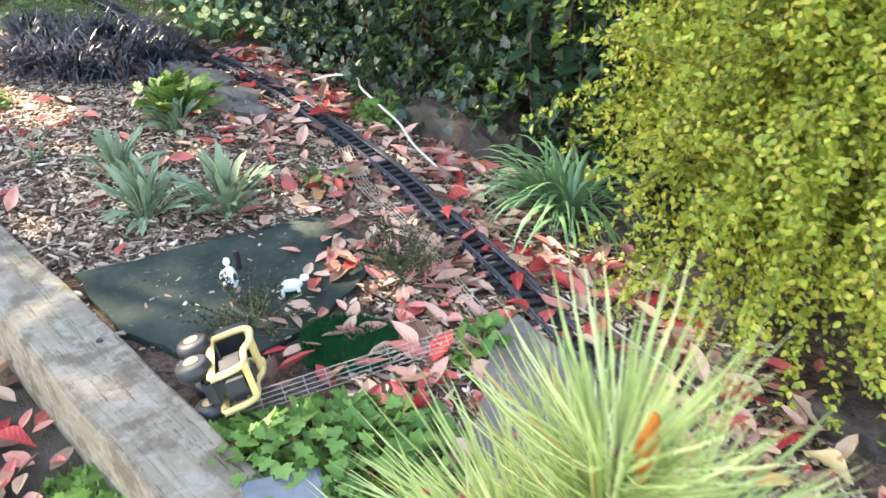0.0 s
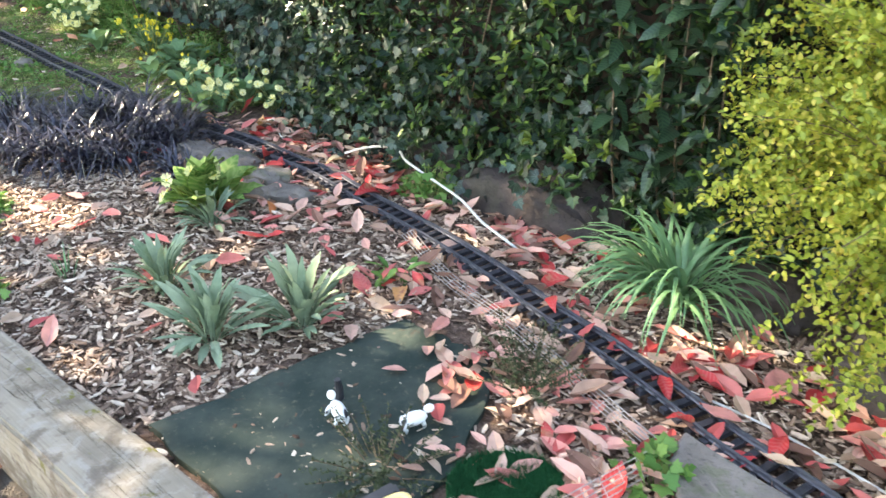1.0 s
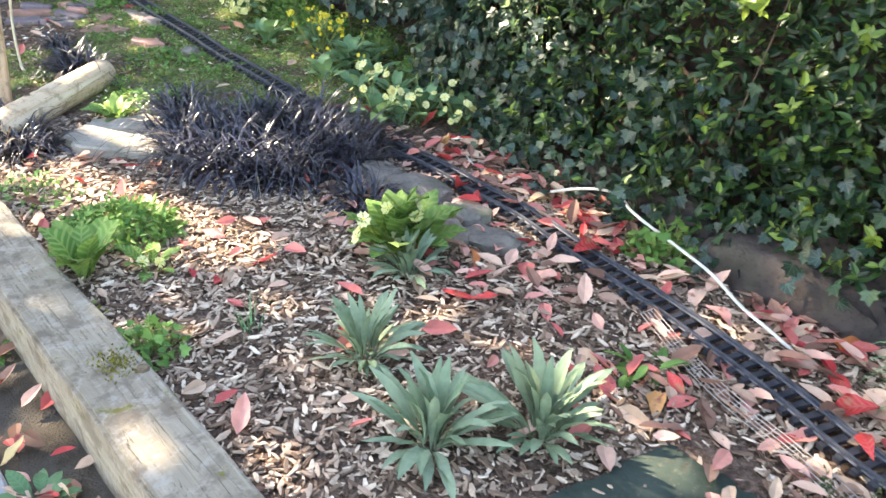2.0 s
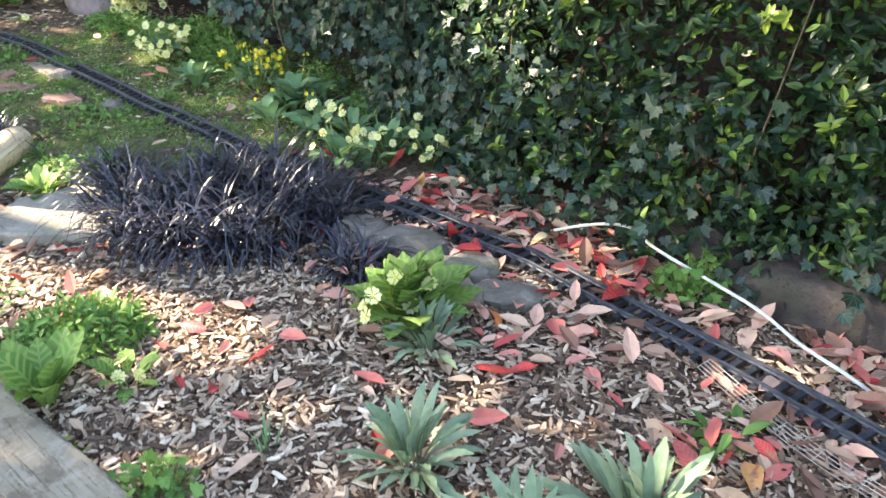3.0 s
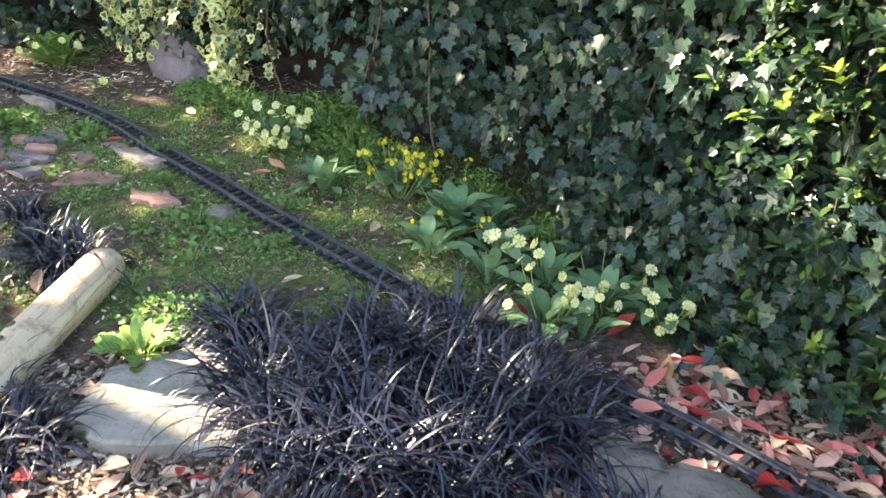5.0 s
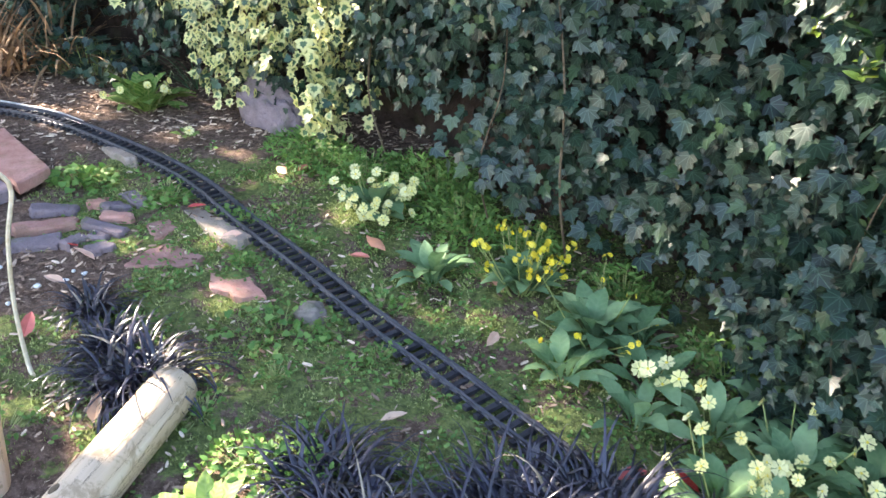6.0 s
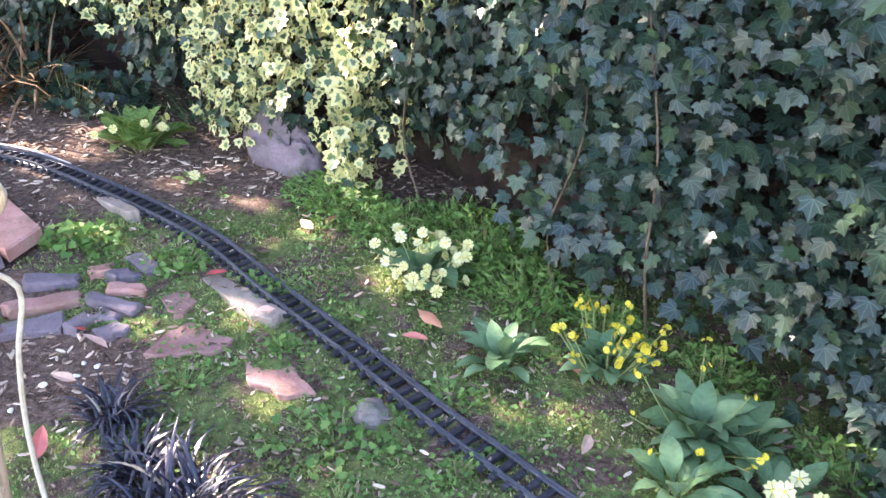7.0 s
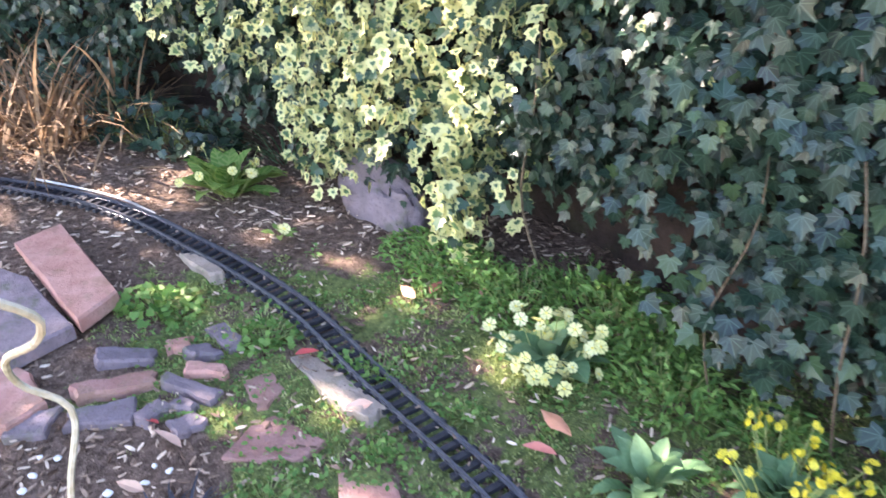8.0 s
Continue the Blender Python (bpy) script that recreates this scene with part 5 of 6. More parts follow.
def rosette(name, at, label, category, group, meshes, n, length, el, seed, flowers=0, fsize=(0.014, 0.017), fmesh=None, fheight=(0.06, 0.11), fspread=0.07, lift=0.0, shift=(0, 0), head=1):
    """A plant of many leaves from one crown, with its flowers on stalks."""
    r = random.Random(seed)
    ob = thing(name, (at[0], at[1], gz(*at) + lift), label, category, group)
    for i in range(n):
        a = 2.4 * i + r.uniform(-0.3, 0.3)
        e = r.uniform(*el) * (1 - 0.0 * i)
        L = r.uniform(*length)
        m_ = Matrix.Translation((0.012 * math.cos(a), 0.012 * math.sin(a), 0.002)) @ Matrix.Rotation(a - math.pi / 2, 4, "Z") @ Matrix.Rotation(radians(e), 4, "X") @ Matrix.Rotation(r.uniform(-0.25, 0.25), 4, "Y") @ Matrix.Scale(L, 4)
        child("leaf", r.choice(meshes), ob, "", m_)
    for i in range(flowers):
        a, d = r.uniform(0, 6.28), fspread * math.sqrt(r.uniform(0.02, 1))
        p = Vector((d * math.cos(a) + shift[0], d * math.sin(a) + shift[1], r.uniform(*fheight)))
        face = Vector((p.x * 5, p.y * 5 - 0.2, 0.35 + r.uniform(-0.2, 0.3))) + Vector((r.uniform(-.45, .45), r.uniform(-.45, .3), 0))
        qt = face.to_track_quat("Z", "Y").to_matrix().to_4x4()
        for k in range(head):
            if head > 1:
                turn = Vector((r.uniform(-1, 1), r.uniform(-1, 1), r.uniform(-0.4, 0.5)))
                qt = turn.to_track_quat("Z", "Y").to_matrix().to_4x4()
                q3 = p + turn * 0.011
            else:
                q3 = p
            fl = child("flower", fmesh or FLOWER, ob, "", Matrix.Translation(q3) @ qt @ Matrix.Rotation(r.uniform(0, 6), 4, "Z") @ Matrix.Scale(r.uniform(*fsize), 4))
            if head == 1:
                child("flower_eye", EYE_ME, fl)
        base = Vector((p.x * 0.25, p.y * 0.25, 0))
        dd = p - base
        child("stalk", STALK_ME, ob, "", Matrix.Translation(base) @ dd.to_track_quat("Z", "Y").to_matrix().to_4x4() @ Matrix.Diagonal((0.09, 0.09, dd.length, 1)))
    return ob


PR = "clump of pale yellow primroses with crinkled green leaves"
rosette("primrose", (-0.37, 2.09), PR, "primrose", "primroses", PRIM_LEAF, 38, (0.12, 0.185), (24, 82), 1, 10, (0.016, 0.02), None, (0.06, 0.125), 0.085, 0, (-0.02, -0.04))
rosette("primrose", (-0.875, 1.97), "small primrose with two pale flowers in bark mulch", "primrose", "primroses", PRIM_LEAF, 9, (0.06, 0.09), (10, 50), 2, 3, (0.012, 0.015), None, (0.03, 0.05), 0.04)
rosette("primrose", (-0.50, 2.9), PR, "primrose", "primroses", DOCK_LEAF, 18, (0.08, 0.13), (15, 60), 3, 13, (0.01, 0.0145), None, (0.04, 0.13), 0.1)
rosette("primrose", (-0.37, 2.95), PR, "primrose", "primroses", DOCK_LEAF, 20, (0.09, 0.14), (10, 60), 4, 13, (0.01, 0.0145), None, (0.04, 0.13), 0.11)
rosette("primrose", (-0.25, 2.91), PR, "primrose", "primroses", DOCK_LEAF, 20, (0.09, 0.14), (10, 60), 5, 14, (0.01, 0.0145), None, (0.03, 0.12), 0.1)
rosette("primrose", (-0.56, 3.17), "primrose with broad leaves and three pale flowers", "primrose", "primroses", DOCK_LEAF, 12, (0.08, 0.13), (15, 60), 6, 5, (0.015, 0.018), None, (0.05, 0.1), 0.07)
rosette("primrose", (-1.14, 3.81), "dense clump of pale cream primroses in moss", "primrose", "primroses", DOCK_LEAF, 40, (0.08, 0.14), (10, 70), 7, 64, (0.011, 0.0155), None, (0.03, 0.125), 0.12)
rosette("primrose", (-2.0, 4.5), "primrose clump behind the track with cream flowers", "primrose", "primroses", PRIM_LEAF, 26, (0.12, 0.18), (10, 60), 8, 14, (0.011, 0.016), None, (0.05, 0.12), 0.17)
rosette("primrose", (-1.8, 4.3), "tiny primrose seedling with one cream flower", "primrose", "primroses", PRIM_LEAF, 6, (0.03, 0.05), (10, 40), 9, 2, (0.014, 0.016), None, (0.02, 0.03), 0.02)
rosette("cowslip", (-0.79, 3.49), "cowslip with many small bright yellow flowers", "cowslip", "", DOCK_LEAF, 46, (0.06, 0.12), (15, 75), 10, 28, (0.005, 0.0085), YFLOWER, (0.06, 0.15), 0.11, head=4)
rosette("cowslip", (-0.65, 3.32), "broad-leaved cowslip with small yellow flowers", "cowslip", "", DOCK_LEAF, 52, (0.08, 0.14), (10, 70), 11, 10, (0.005, 0.0075), YFLOWER, (0.05, 0.15), 0.15, head=2)
rosette("foxglove", (-0.99, 3.52), "rosette of soft green foxglove leaves in moss", "plant", "", DOCK_LEAF, 22, (0.08, 0.125), (8, 65), 12)
rosette("foxglove", (-1.0, 1.93), "broad fresh green rosette beside the timber edging", "plant", "", PRIM_LEAF, 12, (0.09, 0.14), (25, 70), 13)
rosette("foxglove", (-1.3, 2.83), "fresh green rosette beside the log", "plant", "", PRIM_LEAF, 16, (0.07, 0.11), (10, 60), 14)
for i, (x, y, k) in enumerate([(-0.6, 3.08, 12), (-0.47, 3.06, 14), (-0.38, 3.1, 12), (-0.28, 3.02, 12), (-0.72, 3.2, 14), (-0.56, 3.3, 14), (-0.16, 2.93, 10), (-0.43, 2.86, 8)]):
    rosette("primrose", (x, y), "leafy primrose out of flower under the bank", "primrose", "primroses out of flower", DOCK_LEAF, k, (0.07, 0.12), (10, 65), 40 + i, 2 if i in (1, 3, 6) else 0, (0.012, 0.015), None, (0.05, 0.1), 0.05)
LE = "silvery grey felted rosette of upright leaves in mulch"
for i, (x, y, n, a, b) in enumerate([(-0.40, 1.70, 20, 0.08, 0.125), (-0.275, 1.49, 26, 0.09, 0.14), (-0.105, 1.52, 26, 0.1, 0.16), (-0.345, 2.0, 22, 0.06, 0.105)]):
    rosette("campion", (x, y), LE, "plant", "grey felted rosettes", FELT_LEAF, n + 38, (a * 0.8, b * 1.12), (14, 88), 20 + i)
rosette("primrose", (-1.2, 1.62), "primrose beside the path with pale flowers", "primrose", "primroses", DOCK_LEAF, 12, (0.07, 0.1), (10, 60), 30, 5, (0.014, 0.018), None, (0.05, 0.08), 0.06)
rosette("foxglove", (-0.86, 1.42), "dark green rosette in the path's edge", "plant", "", DOCK_LEAF, 16, (0.05, 0.09), (10, 60), 31)


def weed_patch(name, at, rx, ry, n, size, height, label, category, mat, template, seed, up=0.9, rot=0.0):
    """A low mound of many small leaves on thin stems."""
    r = np.random.default_rng(seed)
    rr, a = np.sqrt(r.uniform(0, 1, n)), r.uniform(0, 2 * np.pi, n)
    x, y = rx * rr * np.cos(a), ry * rr * np.sin(a)
    c, s = math.cos(rot), math.sin(rot)
    x, y = c * x - s * y, s * x + c * y
    x, y = x + r.normal(0, 0.01, n), y + r.normal(0, 0.01, n)
    z = r.uniform(0.15, 1, n) * height * (1 - 0.75 * rr ** 2) + 0.006
    zz = ground_z(x + at[0], y + at[1]) - gz(*at)
    P = np.stack([x, y, z + zz], 1)
    out = np.stack([np.cos(a), np.sin(a), np.full(n, 0.1)], 1)
    F = out * 0.7 + r.normal(0, 0.6, (n, 3))
    N = np.array((0, 0, up)) + r.normal(0, 0.4, (n, 3)) + out * 0.2
    v, f = scatter(template[0], template[1], P, F, N, r.uniform(size[0], size[1], n))
    ob = thing(name, (at[0], at[1], gz(*at)), label, category)
    child("foliage", mesh_from("foliage", v, f, mat, False, np.tile(template[2], n), np.tile(template[3], (n, 1))), ob, "", None, "stuff")
    sv = []
    fv = []
    for i in range(0, n, max(1, n // 120)):
        b = len(sv)
        p = P[i]
        q0 = np.array((p[0] * 0.5, p[1] * 0.5, 0))
        sv += [q0 + (0.001, 0, 0), q0 - (0.001, 0, 0), p - (0.001, 0, 0), p + (0.001, 0, 0)]
        fv.append((b, b + 1, b + 2, b + 3))
    child("stem", mesh_from("stem", sv, fv, M["stem"]), ob, "", None, "stuff")
    return ob


T_ROUND = ivy_template(0.05)
T_ROUND = (T_ROUND[0] * np.array((1.05, 0.85, 1)), *T_ROUND[1:])
weed_patch("cranesbill", (0.19, 0.76), 0.2, 0.11, 760, (0.016, 0.03), 0.075, "mound of fresh green lobed cranesbill leaves", "plant", M["weed"], T_ROUND, 51, rot=0.2)
weed_patch("cranesbill", (0.43, 1.03), 0.055, 0.05, 60, (0.02, 0.034), 0.05, "small green lobed plant beside the slab", "plant", M["weed"], T_ROUND, 52)
weed_patch("columbine", (0.205, 2.12), 0.08, 0.06, 120, (0.018, 0.03), 0.1, "columbine with fresh green lobed leaves", "plant", M["weed"], T_ROUND, 53)
weed_patch("columbine", (-0.775, 1.69), 0.06, 0.055, 110, (0.014, 0.024), 0.06, "small mound of fresh lobed leaves in mulch", "plant", M["weed"], T_ROUND, 54)
weed_patch("thyme", (-1.0, 2.13), 0.125, 0.1, 1300, (0.014, 0.026), 0.07, "bright green cushion of small leaves in mulch", "plant", M["weed"], T_LONG, 55, 0.4)
weed_patch("bedstraw", (-1.0, 3.93), 0.13, 0.2, 1500, (0.014, 0.028), 0.1, "feathery fresh green bedstraw under the bank", "plant", M["weed"], T_LONG, 56, 0.3, 0.6)
weed_patch("bedstraw", (-1.36, 4.15), 0.2, 0.1, 1300, (0.012, 0.024), 0.07, "feathery fresh green bedstraw below ivy", "plant", M["weed"], T_LONG, 57, 0.3, -0.7)
weed_patch("bedstraw", (-0.92, 3.75), 0.09, 0.14, 700, (0.014, 0.026), 0.1, "feathery green bedstraw beside cowslips", "plant", M["weed"], T_LONG, 58, 0.3, 0.6)
weed_patch("chickweed", (-1.22, 2.93), 0.14, 0.1, 420, (0.012, 0.022), 0.04, "low green chickweed beside the slab", "plant", M["weed"], T_SMALL, 59)
weed_patch("chickweed", (-1.15, 1.78), 0.05, 0.04, 120, (0.01, 0.016), 0.04, "low green weed beside the timber edging", "plant", M["weed"], T_SMALL, 60)
weed_patch("chickweed", (-0.96, 1.78), 0.05, 0.04, 160, (0.008, 0.014), 0.03, "yellow-green creeping weed beside the timber edging", "plant", M["shoot"], T_SMALL, 61)
weed_patch("chickweed", (0.84, 0.6), 0.1, 0.07, 160, (0.012, 0.022), 0.04, "low green weeds among fallen leaves", "plant", M["weed"], T_SMALL, 160)
weed_patch("strawberry", (0.09, 1.7), 0.05, 0.04, 14, (0.035, 0.05), 0.04, "few broad green leaves among fallen leaves", "plant", M["weed"], T_LEAF, 62)
weed_patch("chickweed", (-2.0, 3.98), 0.1, 0.06, 110, (0.02, 0.03), 0.03, "green weeds between tiles and track", "plant", M["weed"], T_ROUND, 63)
weed_patch("chickweed", (-1.72, 3.88), 0.06, 0.06, 90, (0.014, 0.022), 0.025, "green weeds between broken flags", "plant", M["weed"], T_ROUND, 64)
weed_patch("chickweed", (-1.3, 3.33), 0.14, 0.08, 160, (0.012, 0.02), 0.02, "green weeds in moss", "plant", M["weed"], T_ROUND, 65)
weed_patch("chickweed", (-0.12, 0.72), 0.13, 0.07, 230, (0.018, 0.03), 0.05, "green weeds at the foot of the beam", "plant", M["weed"], T_ROUND, 66, rot=-0.8)
weed_patch("chickweed", (-0.72, 1.28), 0.16, 0.05, 200, (0.016, 0.028), 0.06, "dark green weeds at the foot of the beam", "plant", M["privet"], T_SMALL, 67, rot=-0.8)
weed_patch("chickweed", (-1.3, 2.3), 0.14, 0.1, 160, (0.012, 0.02), 0.03, "scattered green weeds in mulch", "plant", M["weed"], T_SMALL, 68)
weed_patch("ground_ivy", (-2.35, 4.85), 0.35, 0.12, 260, (0.03, 0.05), 0.16, "dull green ground cover behind the track", "plant", M["ivy"], T_IVY, 69, rot=-0.4)
for i, (x, y, a, b, k) in enumerate([(-0.75, 3.64, 0.1, 0.05, 500), (-0.56, 3.47, 0.1, 0.05, 400), (-0.4, 3.22, 0.1, 0.05, 350), (-1.2, 4.02, 0.08, 0.12, 600)]):
    weed_patch("bedstraw", (x, y), a, b, k, (0.012, 0.024), 0.08, "feathery fresh green bedstraw under the bank", "plant", M["weed"], T_LONG, 120 + i, 0.3, -0.8)
for i in range(16):
    x, y = r0.uniform(-1.75, -0.7), r0.uniform(2.95, 4.0)
    weed_patch("chickweed", (x, y), r0.uniform(0.03, 0.09), r0.uniform(0.02, 0.06), r0.randint(30, 110), (0.007, 0.015), 0.02, "small green weeds growing through moss", "plant", M["weed"], T_SMALL if i % 2 else T_ROUND, 140 + i, 0.8, r0.uniform(0, 3))
for i, (x, y, rz, L) in enumerate([(-1.47, 3.36, -35, 0.3), (-1.2, 3.33, -50, 0.09), (-1.02, 3.42, -60, 0.08), (-1.12, 3.12, -30, 0.2), (-0.86, 3.0, -65, 0.1), (-1.9, 4.45, 15, 0.25), (-2.2, 4.6, -20, 0.3), (-0.55, 1.95, 20, 0.12), (-0.75, 2.2, -70, 0.1), (-1.85, 3.3, 70, 0.14)]):
    ob = thing("fallen_twig", (x, y, gz(x, y) + 0.012), "thin pale dry stem lying on the ground", "twig", "fallen twigs")
    ob.rotation_euler = (0, 0, radians(rz))
    part("stem", tube(spline([(-L / 2, 0, 0.004), (-L / 6, 0.012, 0.014), (L / 6, -0.006, 0.012), (L / 2, 0.01, 0.002)], 0.02), 0.0011, 5, 0.6), M["twig"], ob)
tuft("grass_tuft", (-0.62, 1.77), "few upright green grass blades in mulch", "grass", "", M["lily"], 9, 0.012, (0.05, 0.09), (0.002, 0.003), (65, 88), (0.1, 0.5), 71)
tuft("grass_tuft", (-1.9, 4.72), "thin arching green grass under the hedge", "grass", "", M["lily"], 24, 0.03, (0.14, 0.26), (0.002, 0.004), (30, 80), (0.8, 1.6), 72)
ob = thing("dry_fern", (-2.75, 4.95, gz(-2.75, 4.95)), "dry orange-brown fern fronds under the hedge", "fern")
for i in range(16):
    v, f, t = blades(26, 0.05, (0.18, 0.5), (0.003, 0.008), (5, 80), (0.4, 1.8), 5, 730 + i, 0.25, (0.3 * math.cos(i * 2.4) * (i / 16) ** 0.5, 0.3 * math.sin(i * 2.4) * (i / 16) ** 0.5, 0))
    child("frond", mesh_from("frond", v, f, M["fern"], True, t), ob)
tuft("cut_stems", (-1.55, 2.55), "dry pale grass stems beside the log", "grass", "", M["fern"], 26, 0.06, (0.1, 0.2), (0.001, 0.002), (5, 70), (0.2, 0.8), 74)


def heather(at, rad, h, n, seed, label):
    r = np.random.default_rng(seed)
    ob = thing("heather", (at[0], at[1], gz(*at)), label, "plant")
    P, F, N = [], [], []
    for i in range(n):
        a, d = r.uniform(0, 6.28), rad * np.sqrt(r.uniform(0, 1))
        end = np.array((d * np.cos(a), d * np.sin(a), h * r.uniform(0.4, 1)))
        path = spline([(0.15 * end[0], 0.15 * end[1], 0), (0.6 * end[0], 0.6 * end[1], end[2] * 0.6), end], 0.006)
        if i % 2 == 0:
            part("twig", tube(path[::4], 0.0009, 4), M["twig"], ob)
        for k in range(len(path) // 3, len(path)):
            for j in range(3):
                P.append(path[k])
                F.append(r.normal(0, 0.7, 3) + np.array((0, 0, 0.6)))
                N.append(r.normal(0, 1, 3))
    P = np.array(P)
    v, f = scatter(T_LONG[0], T_LONG[1], P, np.array(F), np.array(N), r.uniform(0.005, 0.009, len(P)))
    child("needles", mesh_from("needles", v, f, M["heather"]), ob, "", None, "stuff")


heather((0.29, 1.27), 0.11, 0.11, 60, 81, "wispy dark grey-green heather among fallen leaves")
heather((0.03, 1.10), 0.12, 0.07, 50, 82, "sparse dark heather twigs on the sheet")

# ---- bark mulch ----
def region_points(n, seed, x0, x1, y0, y1, keep):
    r = np.random.default_rng(seed)
    x, y = r.uniform(x0, x1, n), r.uniform(y0, y1, n)
    k = keep(x, y, r)
    return x[k], y[k]


TL = spline(TRACK, 0.05)


def track_side(x, y):
    """Signed distance from the track: minus on the bed's side, plus on the hedge's."""
    d = np.hypot(x[:, None] - TL[None, :, 0], y[:, None] - TL[None, :, 1])
    i = d.argmin(1)
    t = unit(np.gradient(TL, axis=0))[i]
    return -(t[:, 0] * (y - TL[i, 1]) - t[:, 1] * (x - TL[i, 0]))


def beam_side(x, y):
    return -(x - BEAM_A[0]) * BEAM_D[1] + (y - BEAM_A[1]) * BEAM_D[0]


def on_stone(x, y):
    d = [np.hypot(x - e[0], y - e[1]) - 0.85 * (e[2] + e[3]) / 2 for e in EDGING]
    return np.min(d, axis=0) < 0


def on_sheet(x, y):
    return (y < 1.0 + 0.62 * (x + 0.335) + 0.25) & (y > 0.7) & (x < 0.22) & (y < 1.52)


flake = [(-0.08, -0.5), (-0.17, -0.12), (-0.1, 0.5), (0.07, 0.44), (0.17, 0.05), (0.1, -0.46)]
chip_t = np.array([(x, y, 0.0) for x, y in flake] + [(x * 0.85, y * 0.96, 0.08 + 0.05 * y * y) for x, y in flake])
chip_f = [(6, 7, 8, 9, 10, 11)] + [(i, (i + 1) % 6, 6 + (i + 1) % 6, 6 + i) for i in range(6)]
x, y = region_points(86000, 91, -1.7, 0.95, 0.65, 2.85, lambda x, y, r: (beam_side(x, y) < 0.0) & (~on_stone(x, y) | (r.uniform(0, 1, len(x)) < 0.06)) & (y < 2.75 - 0.12 * np.clip(x + 0.6, -1, 1) + r.normal(0, 0.06, len(x))) & (~on_sheet(x, y) | (r.uniform(0, 1, len(x)) < 0.08 + 0.5 * np.exp(-(((x + 0.03) / 0.09) ** 2 + ((y - 1.15) / 0.1) ** 2)))) & (track_side(x, y) < 0.35) & ((np.abs(track_side(x, y)) > 0.04) | (r.uniform(0, 1, len(x)) < 0.25)))
n = len(x)
r = np.random.default_rng(92)
a = r.uniform(0, 2 * np.pi, n)
F = np.stack([np.cos(a), np.sin(a), r.normal(0, 0.25, n)], 1)
N = np.array((0, 0, 1.0)) + r.normal(0, 0.35, (n, 3))
v, f = scatter(chip_t, chip_f, np.stack([x, y, ground_z(x, y) + r.uniform(0.0, 0.012, n)], 1), F, N, 0.009 + 0.023 * r.uniform(0, 1, n) ** 2)
tagged(new("bark_mulch", mesh_from("bark_mulch", v, f, M["chip"])), "brown and buff bark chip mulch", "mulch", kind="stuff")

# debris on the bare soil at the far end
x, y = region_points(7000, 93, -2.9, -1.0, 3.4, 5.0, lambda x, y, r: (moss_at(x, y) < 0.5))
n = len(x)
a = r.uniform(0, 2 * np.pi, n)
v, f = scatter(chip_t, chip_f, np.stack([x, y, ground_z(x, y) + r.uniform(0.0, 0.008, n)], 1), np.stack([np.cos(a), np.sin(a), r.normal(0, 0.2, n)], 1), np.array((0, 0, 1.0)) + r.normal(0, 0.3, (n, 3)), r.uniform(0.008, 0.026, n))
tagged(new("twig_litter", mesh_from("twig_litter", v, f, M["chip"])), "dark twig and bark litter on soil", "litter", kind="stuff")

x, y = region_points(2200, 97, -1.9, -0.4, 2.75, 4.3, lambda x, y, r: moss_at(x, y) > 0.2)
n = len(x)
a = r.uniform(0, 2 * np.pi, n)
v, f = scatter(chip_t, chip_f, np.stack([x, y, ground_z(x, y) + r.uniform(0.004, 0.012, n)], 1), np.stack([np.cos(a), np.sin(a), r.normal(0, 0.2, n)], 1), np.array((0, 0, 1.0)) + r.normal(0, 0.4, (n, 3)), r.uniform(0.006, 0.022, n))
tagged(new("moss_litter", mesh_from("moss_litter", v, f, M["chip"])), "brown bark bits scattered on moss", "litter", kind="stuff")

# ---- moss ----
x, y = region_points(120000, 94, -2.3, -0.3, 2.6, 4.4, lambda x, y, r: (moss_at(x, y) + 1.0 * np.array([noise.noise((a * 8, b * 8, 7)) + 0.6 * noise.noise((a * 22, b * 22, 9)) for a, b in zip(x, y)]) > 0.8) & (beam_side(x, y) < 0.3))
n = len(x)
tm = np.array([(-0.22, 0, 0), (0.22, 0, 0), (0.1, 0.7, 0.1), (0, 1, 0.2), (-0.1, 0.7, 0.1)])
v, f = scatter(tm, [(0, 1, 2, 3, 4)], np.stack([x, y, ground_z(x, y) + moss_h(x, y) - 0.001], 1), np.array((0, 0, 0.5)) + r.normal(0, 0.6, (n, 3)), r.normal(0, 0.8, (n, 3)) + np.array((0, 0, 1.0)), r.uniform(0.0045, 0.0095, n) * (1 + 0.9 * np.array([max(-0.5, noise.noise((a * 16, b * 16, 11))) for a, b in zip(x, y)])))
tagged(new("moss", mesh_from("moss", v, f, M["moss"])), "yellow-green moss carpet", "moss", kind="stuff")

# tiny seedlings all through the moss
x, y = region_points(15000, 98, -2.0, -0.4, 2.75, 4.25, lambda x, y, r: (moss_at(x, y) + np.array([0.9 * noise.noise((a * 6, b * 6, 21)) + 0.5 * noise.noise((a * 17, b * 17, 23)) for a, b in zip(x, y)]) > 0.95) & (np.abs(track_side(x, y)) > 0.03))
n = len(x)
v, f = scatter(T_SMALL[0], T_SMALL[1], np.stack([x, y, ground_z(x, y) + moss_h(x, y) + r.uniform(0.004, 0.013, n)], 1), r.normal(0, 1, (n, 3)) * np.array((1, 1, 0.4)), np.array((0, 0, 1.0)) + r.normal(0, 0.4, (n, 3)), r.uniform(0.006, 0.014, n))
tagged(new("seedlings", mesh_from("seedlings", v, f, M["weed"])), "tiny green seedlings growing through moss", "weeds", kind="stuff")

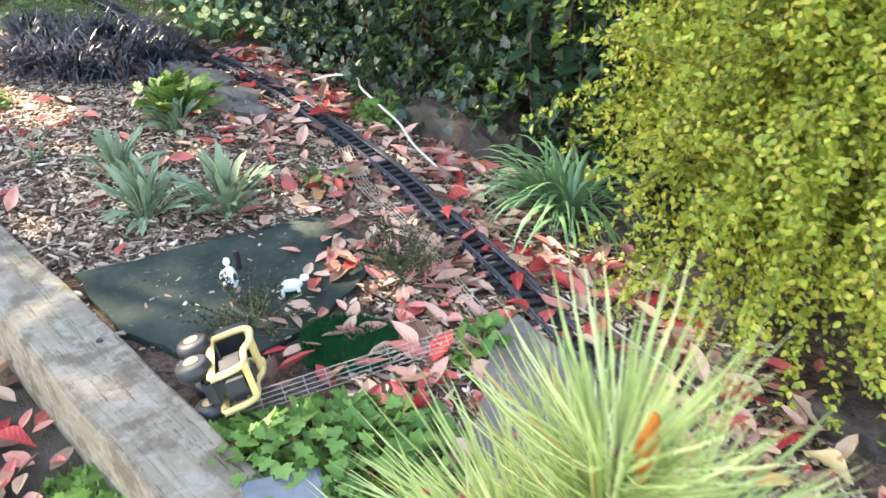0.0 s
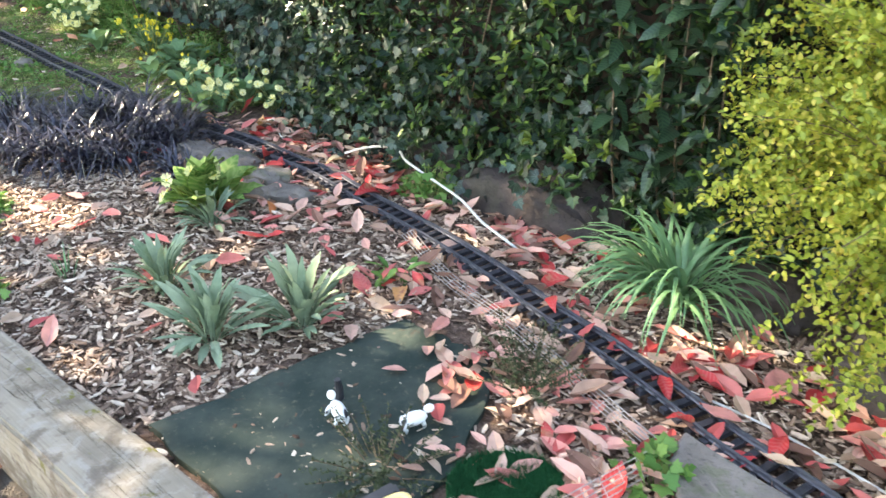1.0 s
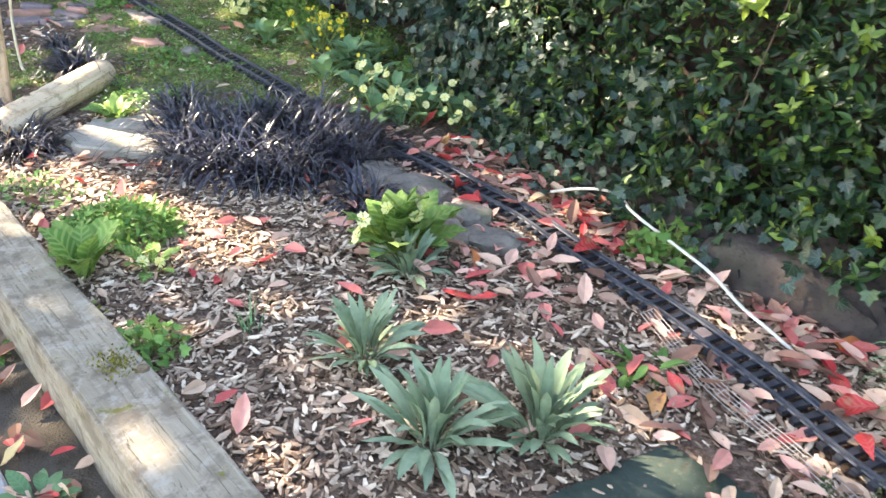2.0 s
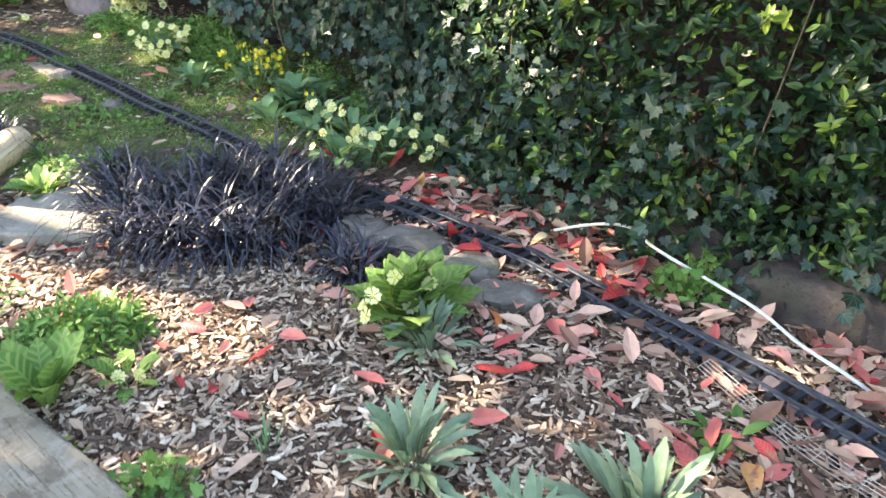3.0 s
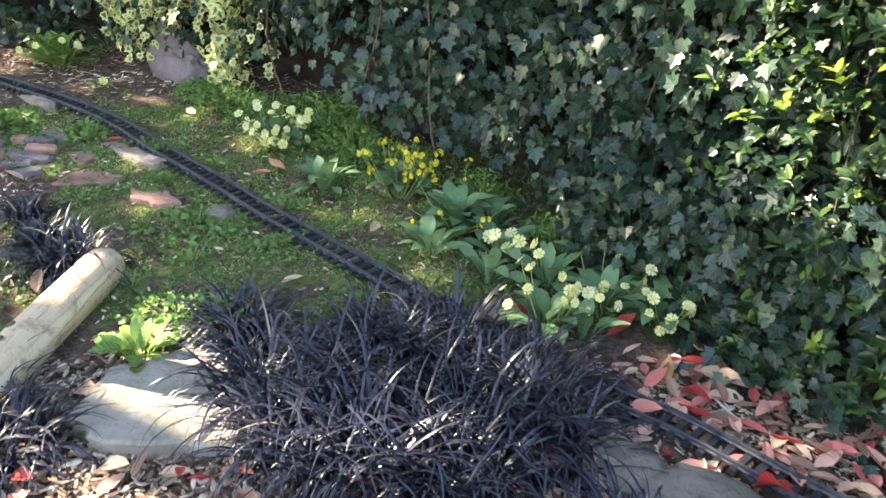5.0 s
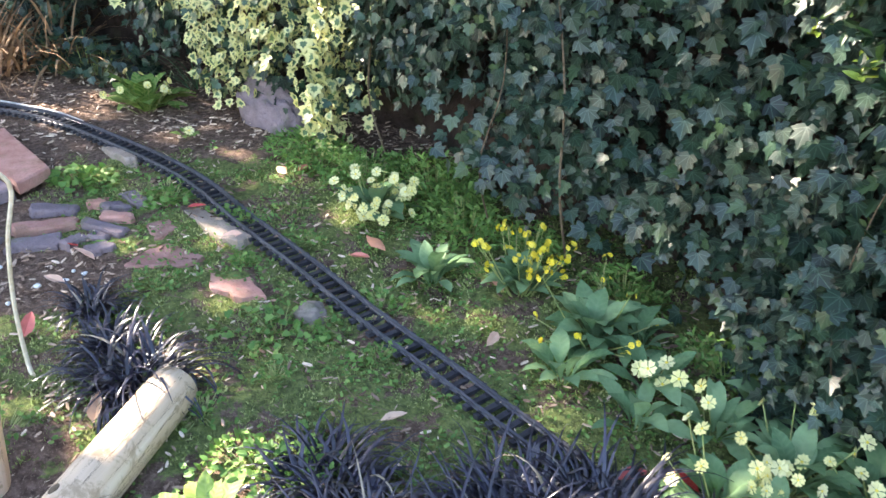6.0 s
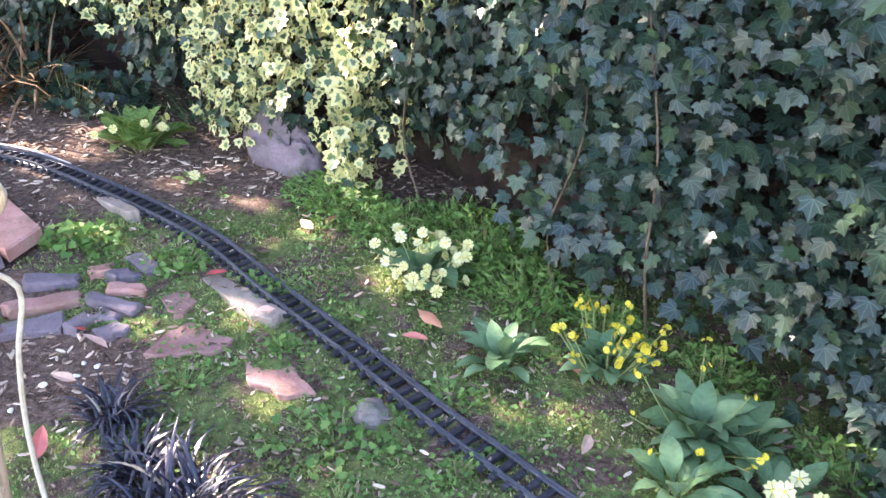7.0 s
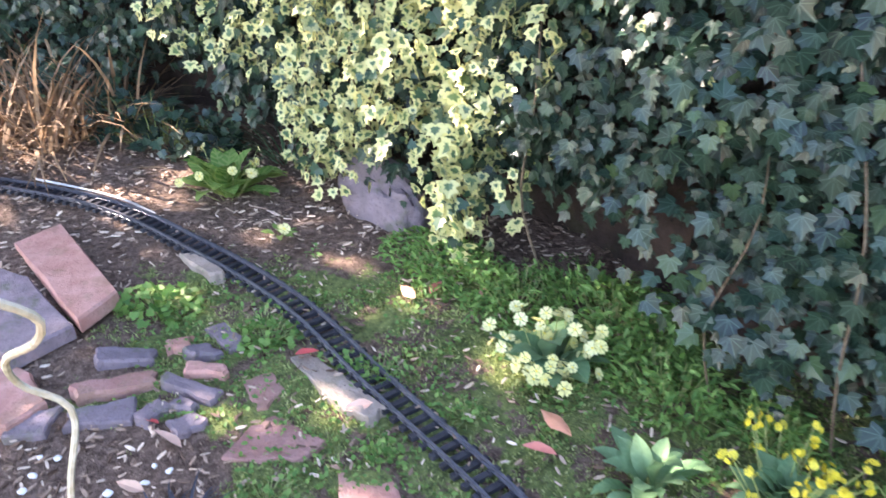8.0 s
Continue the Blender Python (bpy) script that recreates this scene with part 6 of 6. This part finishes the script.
# ---- fallen leaves ----
def curled(w, bend, roll, seed):
    v, f, rim, uv = broad_leaf(w, 1.0, 0.0, 0.012, seed, 0.0, 0.75)
    out = []
    for a, b, c in v:
        out.append((a, b - 0.5, c + bend * (b - 0.5) ** 2 + roll * a * a * 4))
    return mesh_from("blade", out, f, M["fallen"], True, rim, uv)


LEAVES = [curled(0.40 + 0.05 * (k % 3), 0.5 - 0.22 * k, 0.9 - 0.4 * (k % 4), 300 + k) for k in range(7)]


def leaf_spots(n, seed):
    def keep(x, y, r):
        d = track_side(x, y)
        den = 0.10 + 0.75 * np.exp(-((d + 0.12) / 0.16) ** 2) * (y < 2.75) + 0.85 * ((d > 0.02) & (d < 0.26)) * (y < 2.85)
        den += 0.9 * np.exp(-(((x - 0.3) / 0.2) ** 2 + ((y - 1.12) / 0.2) ** 2))
        den += 0.55 * np.exp(-(((x - 0.7) / 0.3) ** 2 + ((y - 1.1) / 0.3) ** 2))
        den -= 0.25 * on_sheet(x, y) * (x < 0.08)
        den = np.where(y > 2.8, 0.02, den)
        den += 0.6 * np.exp(-(((x - 0.75) / 0.15) ** 2 + ((y - 1.3) / 0.2) ** 2))
        den = np.where(beam_side(x, y) > 0.13, 0.8, den)
        inb = (beam_side(x, y) > -0.01) & (beam_side(x, y) < 0.14)
        den = np.where(on_stone(x, y), 0.12 * den, den)
        den = np.where(np.abs(d) < 0.045, 0.35 * den, den)
        return (r.uniform(0, 1, len(x)) < den) & ~inb & (d < 0.34) & (beam_side(x, y) < 0.55)
    return region_points(n, seed, -1.9, 1.0, 0.6, 4.2, keep)


x, y = leaf_spots(9500, 95)
rl = random.Random(8)
for i in range(min(300, len(x))):
    z = gz(x[i], y[i]) + 0.014 + rl.uniform(0, 0.012) + (0.016 if abs(track_side(x[i:i + 1], y[i:i + 1])[0]) < 0.045 else 0) + (0.02 if on_sheet(x[i:i + 1], y[i:i + 1])[0] or math.hypot(x[i] - 0.2, y[i] - 1.03) < 0.1 else 0)
    ob = new("fallen_leaf", LEAVES[i % 7])
    ob.matrix_basis = pose(x[i], y[i], z, rl.gauss(0, 20), rl.gauss(0, 20), rl.uniform(0, 360)) @ Matrix.Scale(rl.uniform(0.05, 0.086), 4)
    tagged(ob, "fallen red, pink or tan leaf on the ground", "leaf", "fallen leaves")
xs, ys = x[300:], y[300:]
n = len(xs)
r = np.random.default_rng(96)
a = r.uniform(0, 2 * np.pi, n)
T_FALL = leaf_template(0.42, 0.25, -0.15)
v, f = scatter(T_FALL[0], T_FALL[1], np.stack([xs, ys, ground_z(xs, ys) + r.uniform(0.012, 0.022, n)], 1), np.stack([np.cos(a), np.sin(a), r.normal(0, 0.2, n)], 1), np.array((0, 0, 1.0)) + r.normal(0, 0.3, (n, 3)), r.uniform(0.035, 0.075, n))
tagged(new("leaf_litter", mesh_from("leaf_litter", v, f, M["litter"])), "litter of pink, tan and brown leaves", "litter", kind="stuff")

# ---- an unseen tree, added so that its crown shades the bed ----
def shade_tree():
    r = np.random.default_rng(77)
    mid = np.array((-0.8, 2.5, 0.3)) + 6.5 * np.array(SUN_TO)
    ob = thing("tree", (mid[0], mid[1], 0), "unseen leafy tree, added beyond the garden to shade the bed", "tree")
    part("trunk", tube(spline([(0, 0, -0.1), (0.05, 0.02, 1.2), (-0.05, 0.05, 2.4), (0, 0, 3.6)], 0.3), 0.2, 12, 0.5), M["twig"], ob, smooth=True)
    for i in range(9):
        a = i * 0.7
        part("limb", tube(spline([(0, 0, 2.2 + 0.12 * i), (0.9 * math.cos(a), 0.9 * math.sin(a), 3.0 + 0.1 * i), (2.3 * math.cos(a), 2.3 * math.sin(a), 3.8 + 0.2 * i)], 0.3), 0.07, 8, 0.3), M["twig"], ob, smooth=True)
    n = 14000
    c = r.normal(0, 1, (n, 3))
    c = unit(c) * (r.uniform(0.2, 1, n) ** 0.5)[:, None] * np.array((3.1, 4.3, 3.3))
    P = c + mid
    sun_to = np.array(SUN_TO)
    keep = np.ones(n, dtype=bool)
    # leaves thinned along the sun's line, so sun patches fall on these spots
    for spot, rad, share in (((-1.45, 2.68, 0.05), 0.36, 0.97), ((-1.08, 2.40, 0.0), 0.26, 0.92), ((-1.45, 4.35, 0.5), 0.38, 0.5), ((-2.7, 4.9, 0.4), 0.4, 0.95), ((-1.70, 2.9, 0.5), 0.3, 0.97), ((-0.2, 3.0, 0.75), 0.3, 0.85), ((0.15, 2.45, 0.8), 0.26, 0.5), ((-0.82, 2.25, 0.0), 0.2, 0.9)):
        d = P - np.array(spot)
        off = np.linalg.norm(d - (d @ sun_to)[:, None] * sun_to, axis=1)
        edge = rad * (1 + 0.3 * r.normal(0, 1, n))
        keep &= ~((off < edge) & (r.uniform(0, 1, n) < share))
    keep &= P[:, 2] > 1.4
    P = P[keep] - np.array((mid[0], mid[1], 0))
    k = len(P)
    v, f = scatter(np.array([(0, 0, 0), (-0.3, 0.45, 0.05), (0, 1, 0), (0.3, 0.45, 0.05)]), [(0, 3, 2, 1)], P, r.normal(0, 1, (k, 3)), sun_to + r.normal(0, 0.6, (k, 3)), r.uniform(0.14, 0.26, k))
    child("crown", mesh_from("crown", v, f, M["privet"]), ob, "", None, "stuff")


shade_tree()
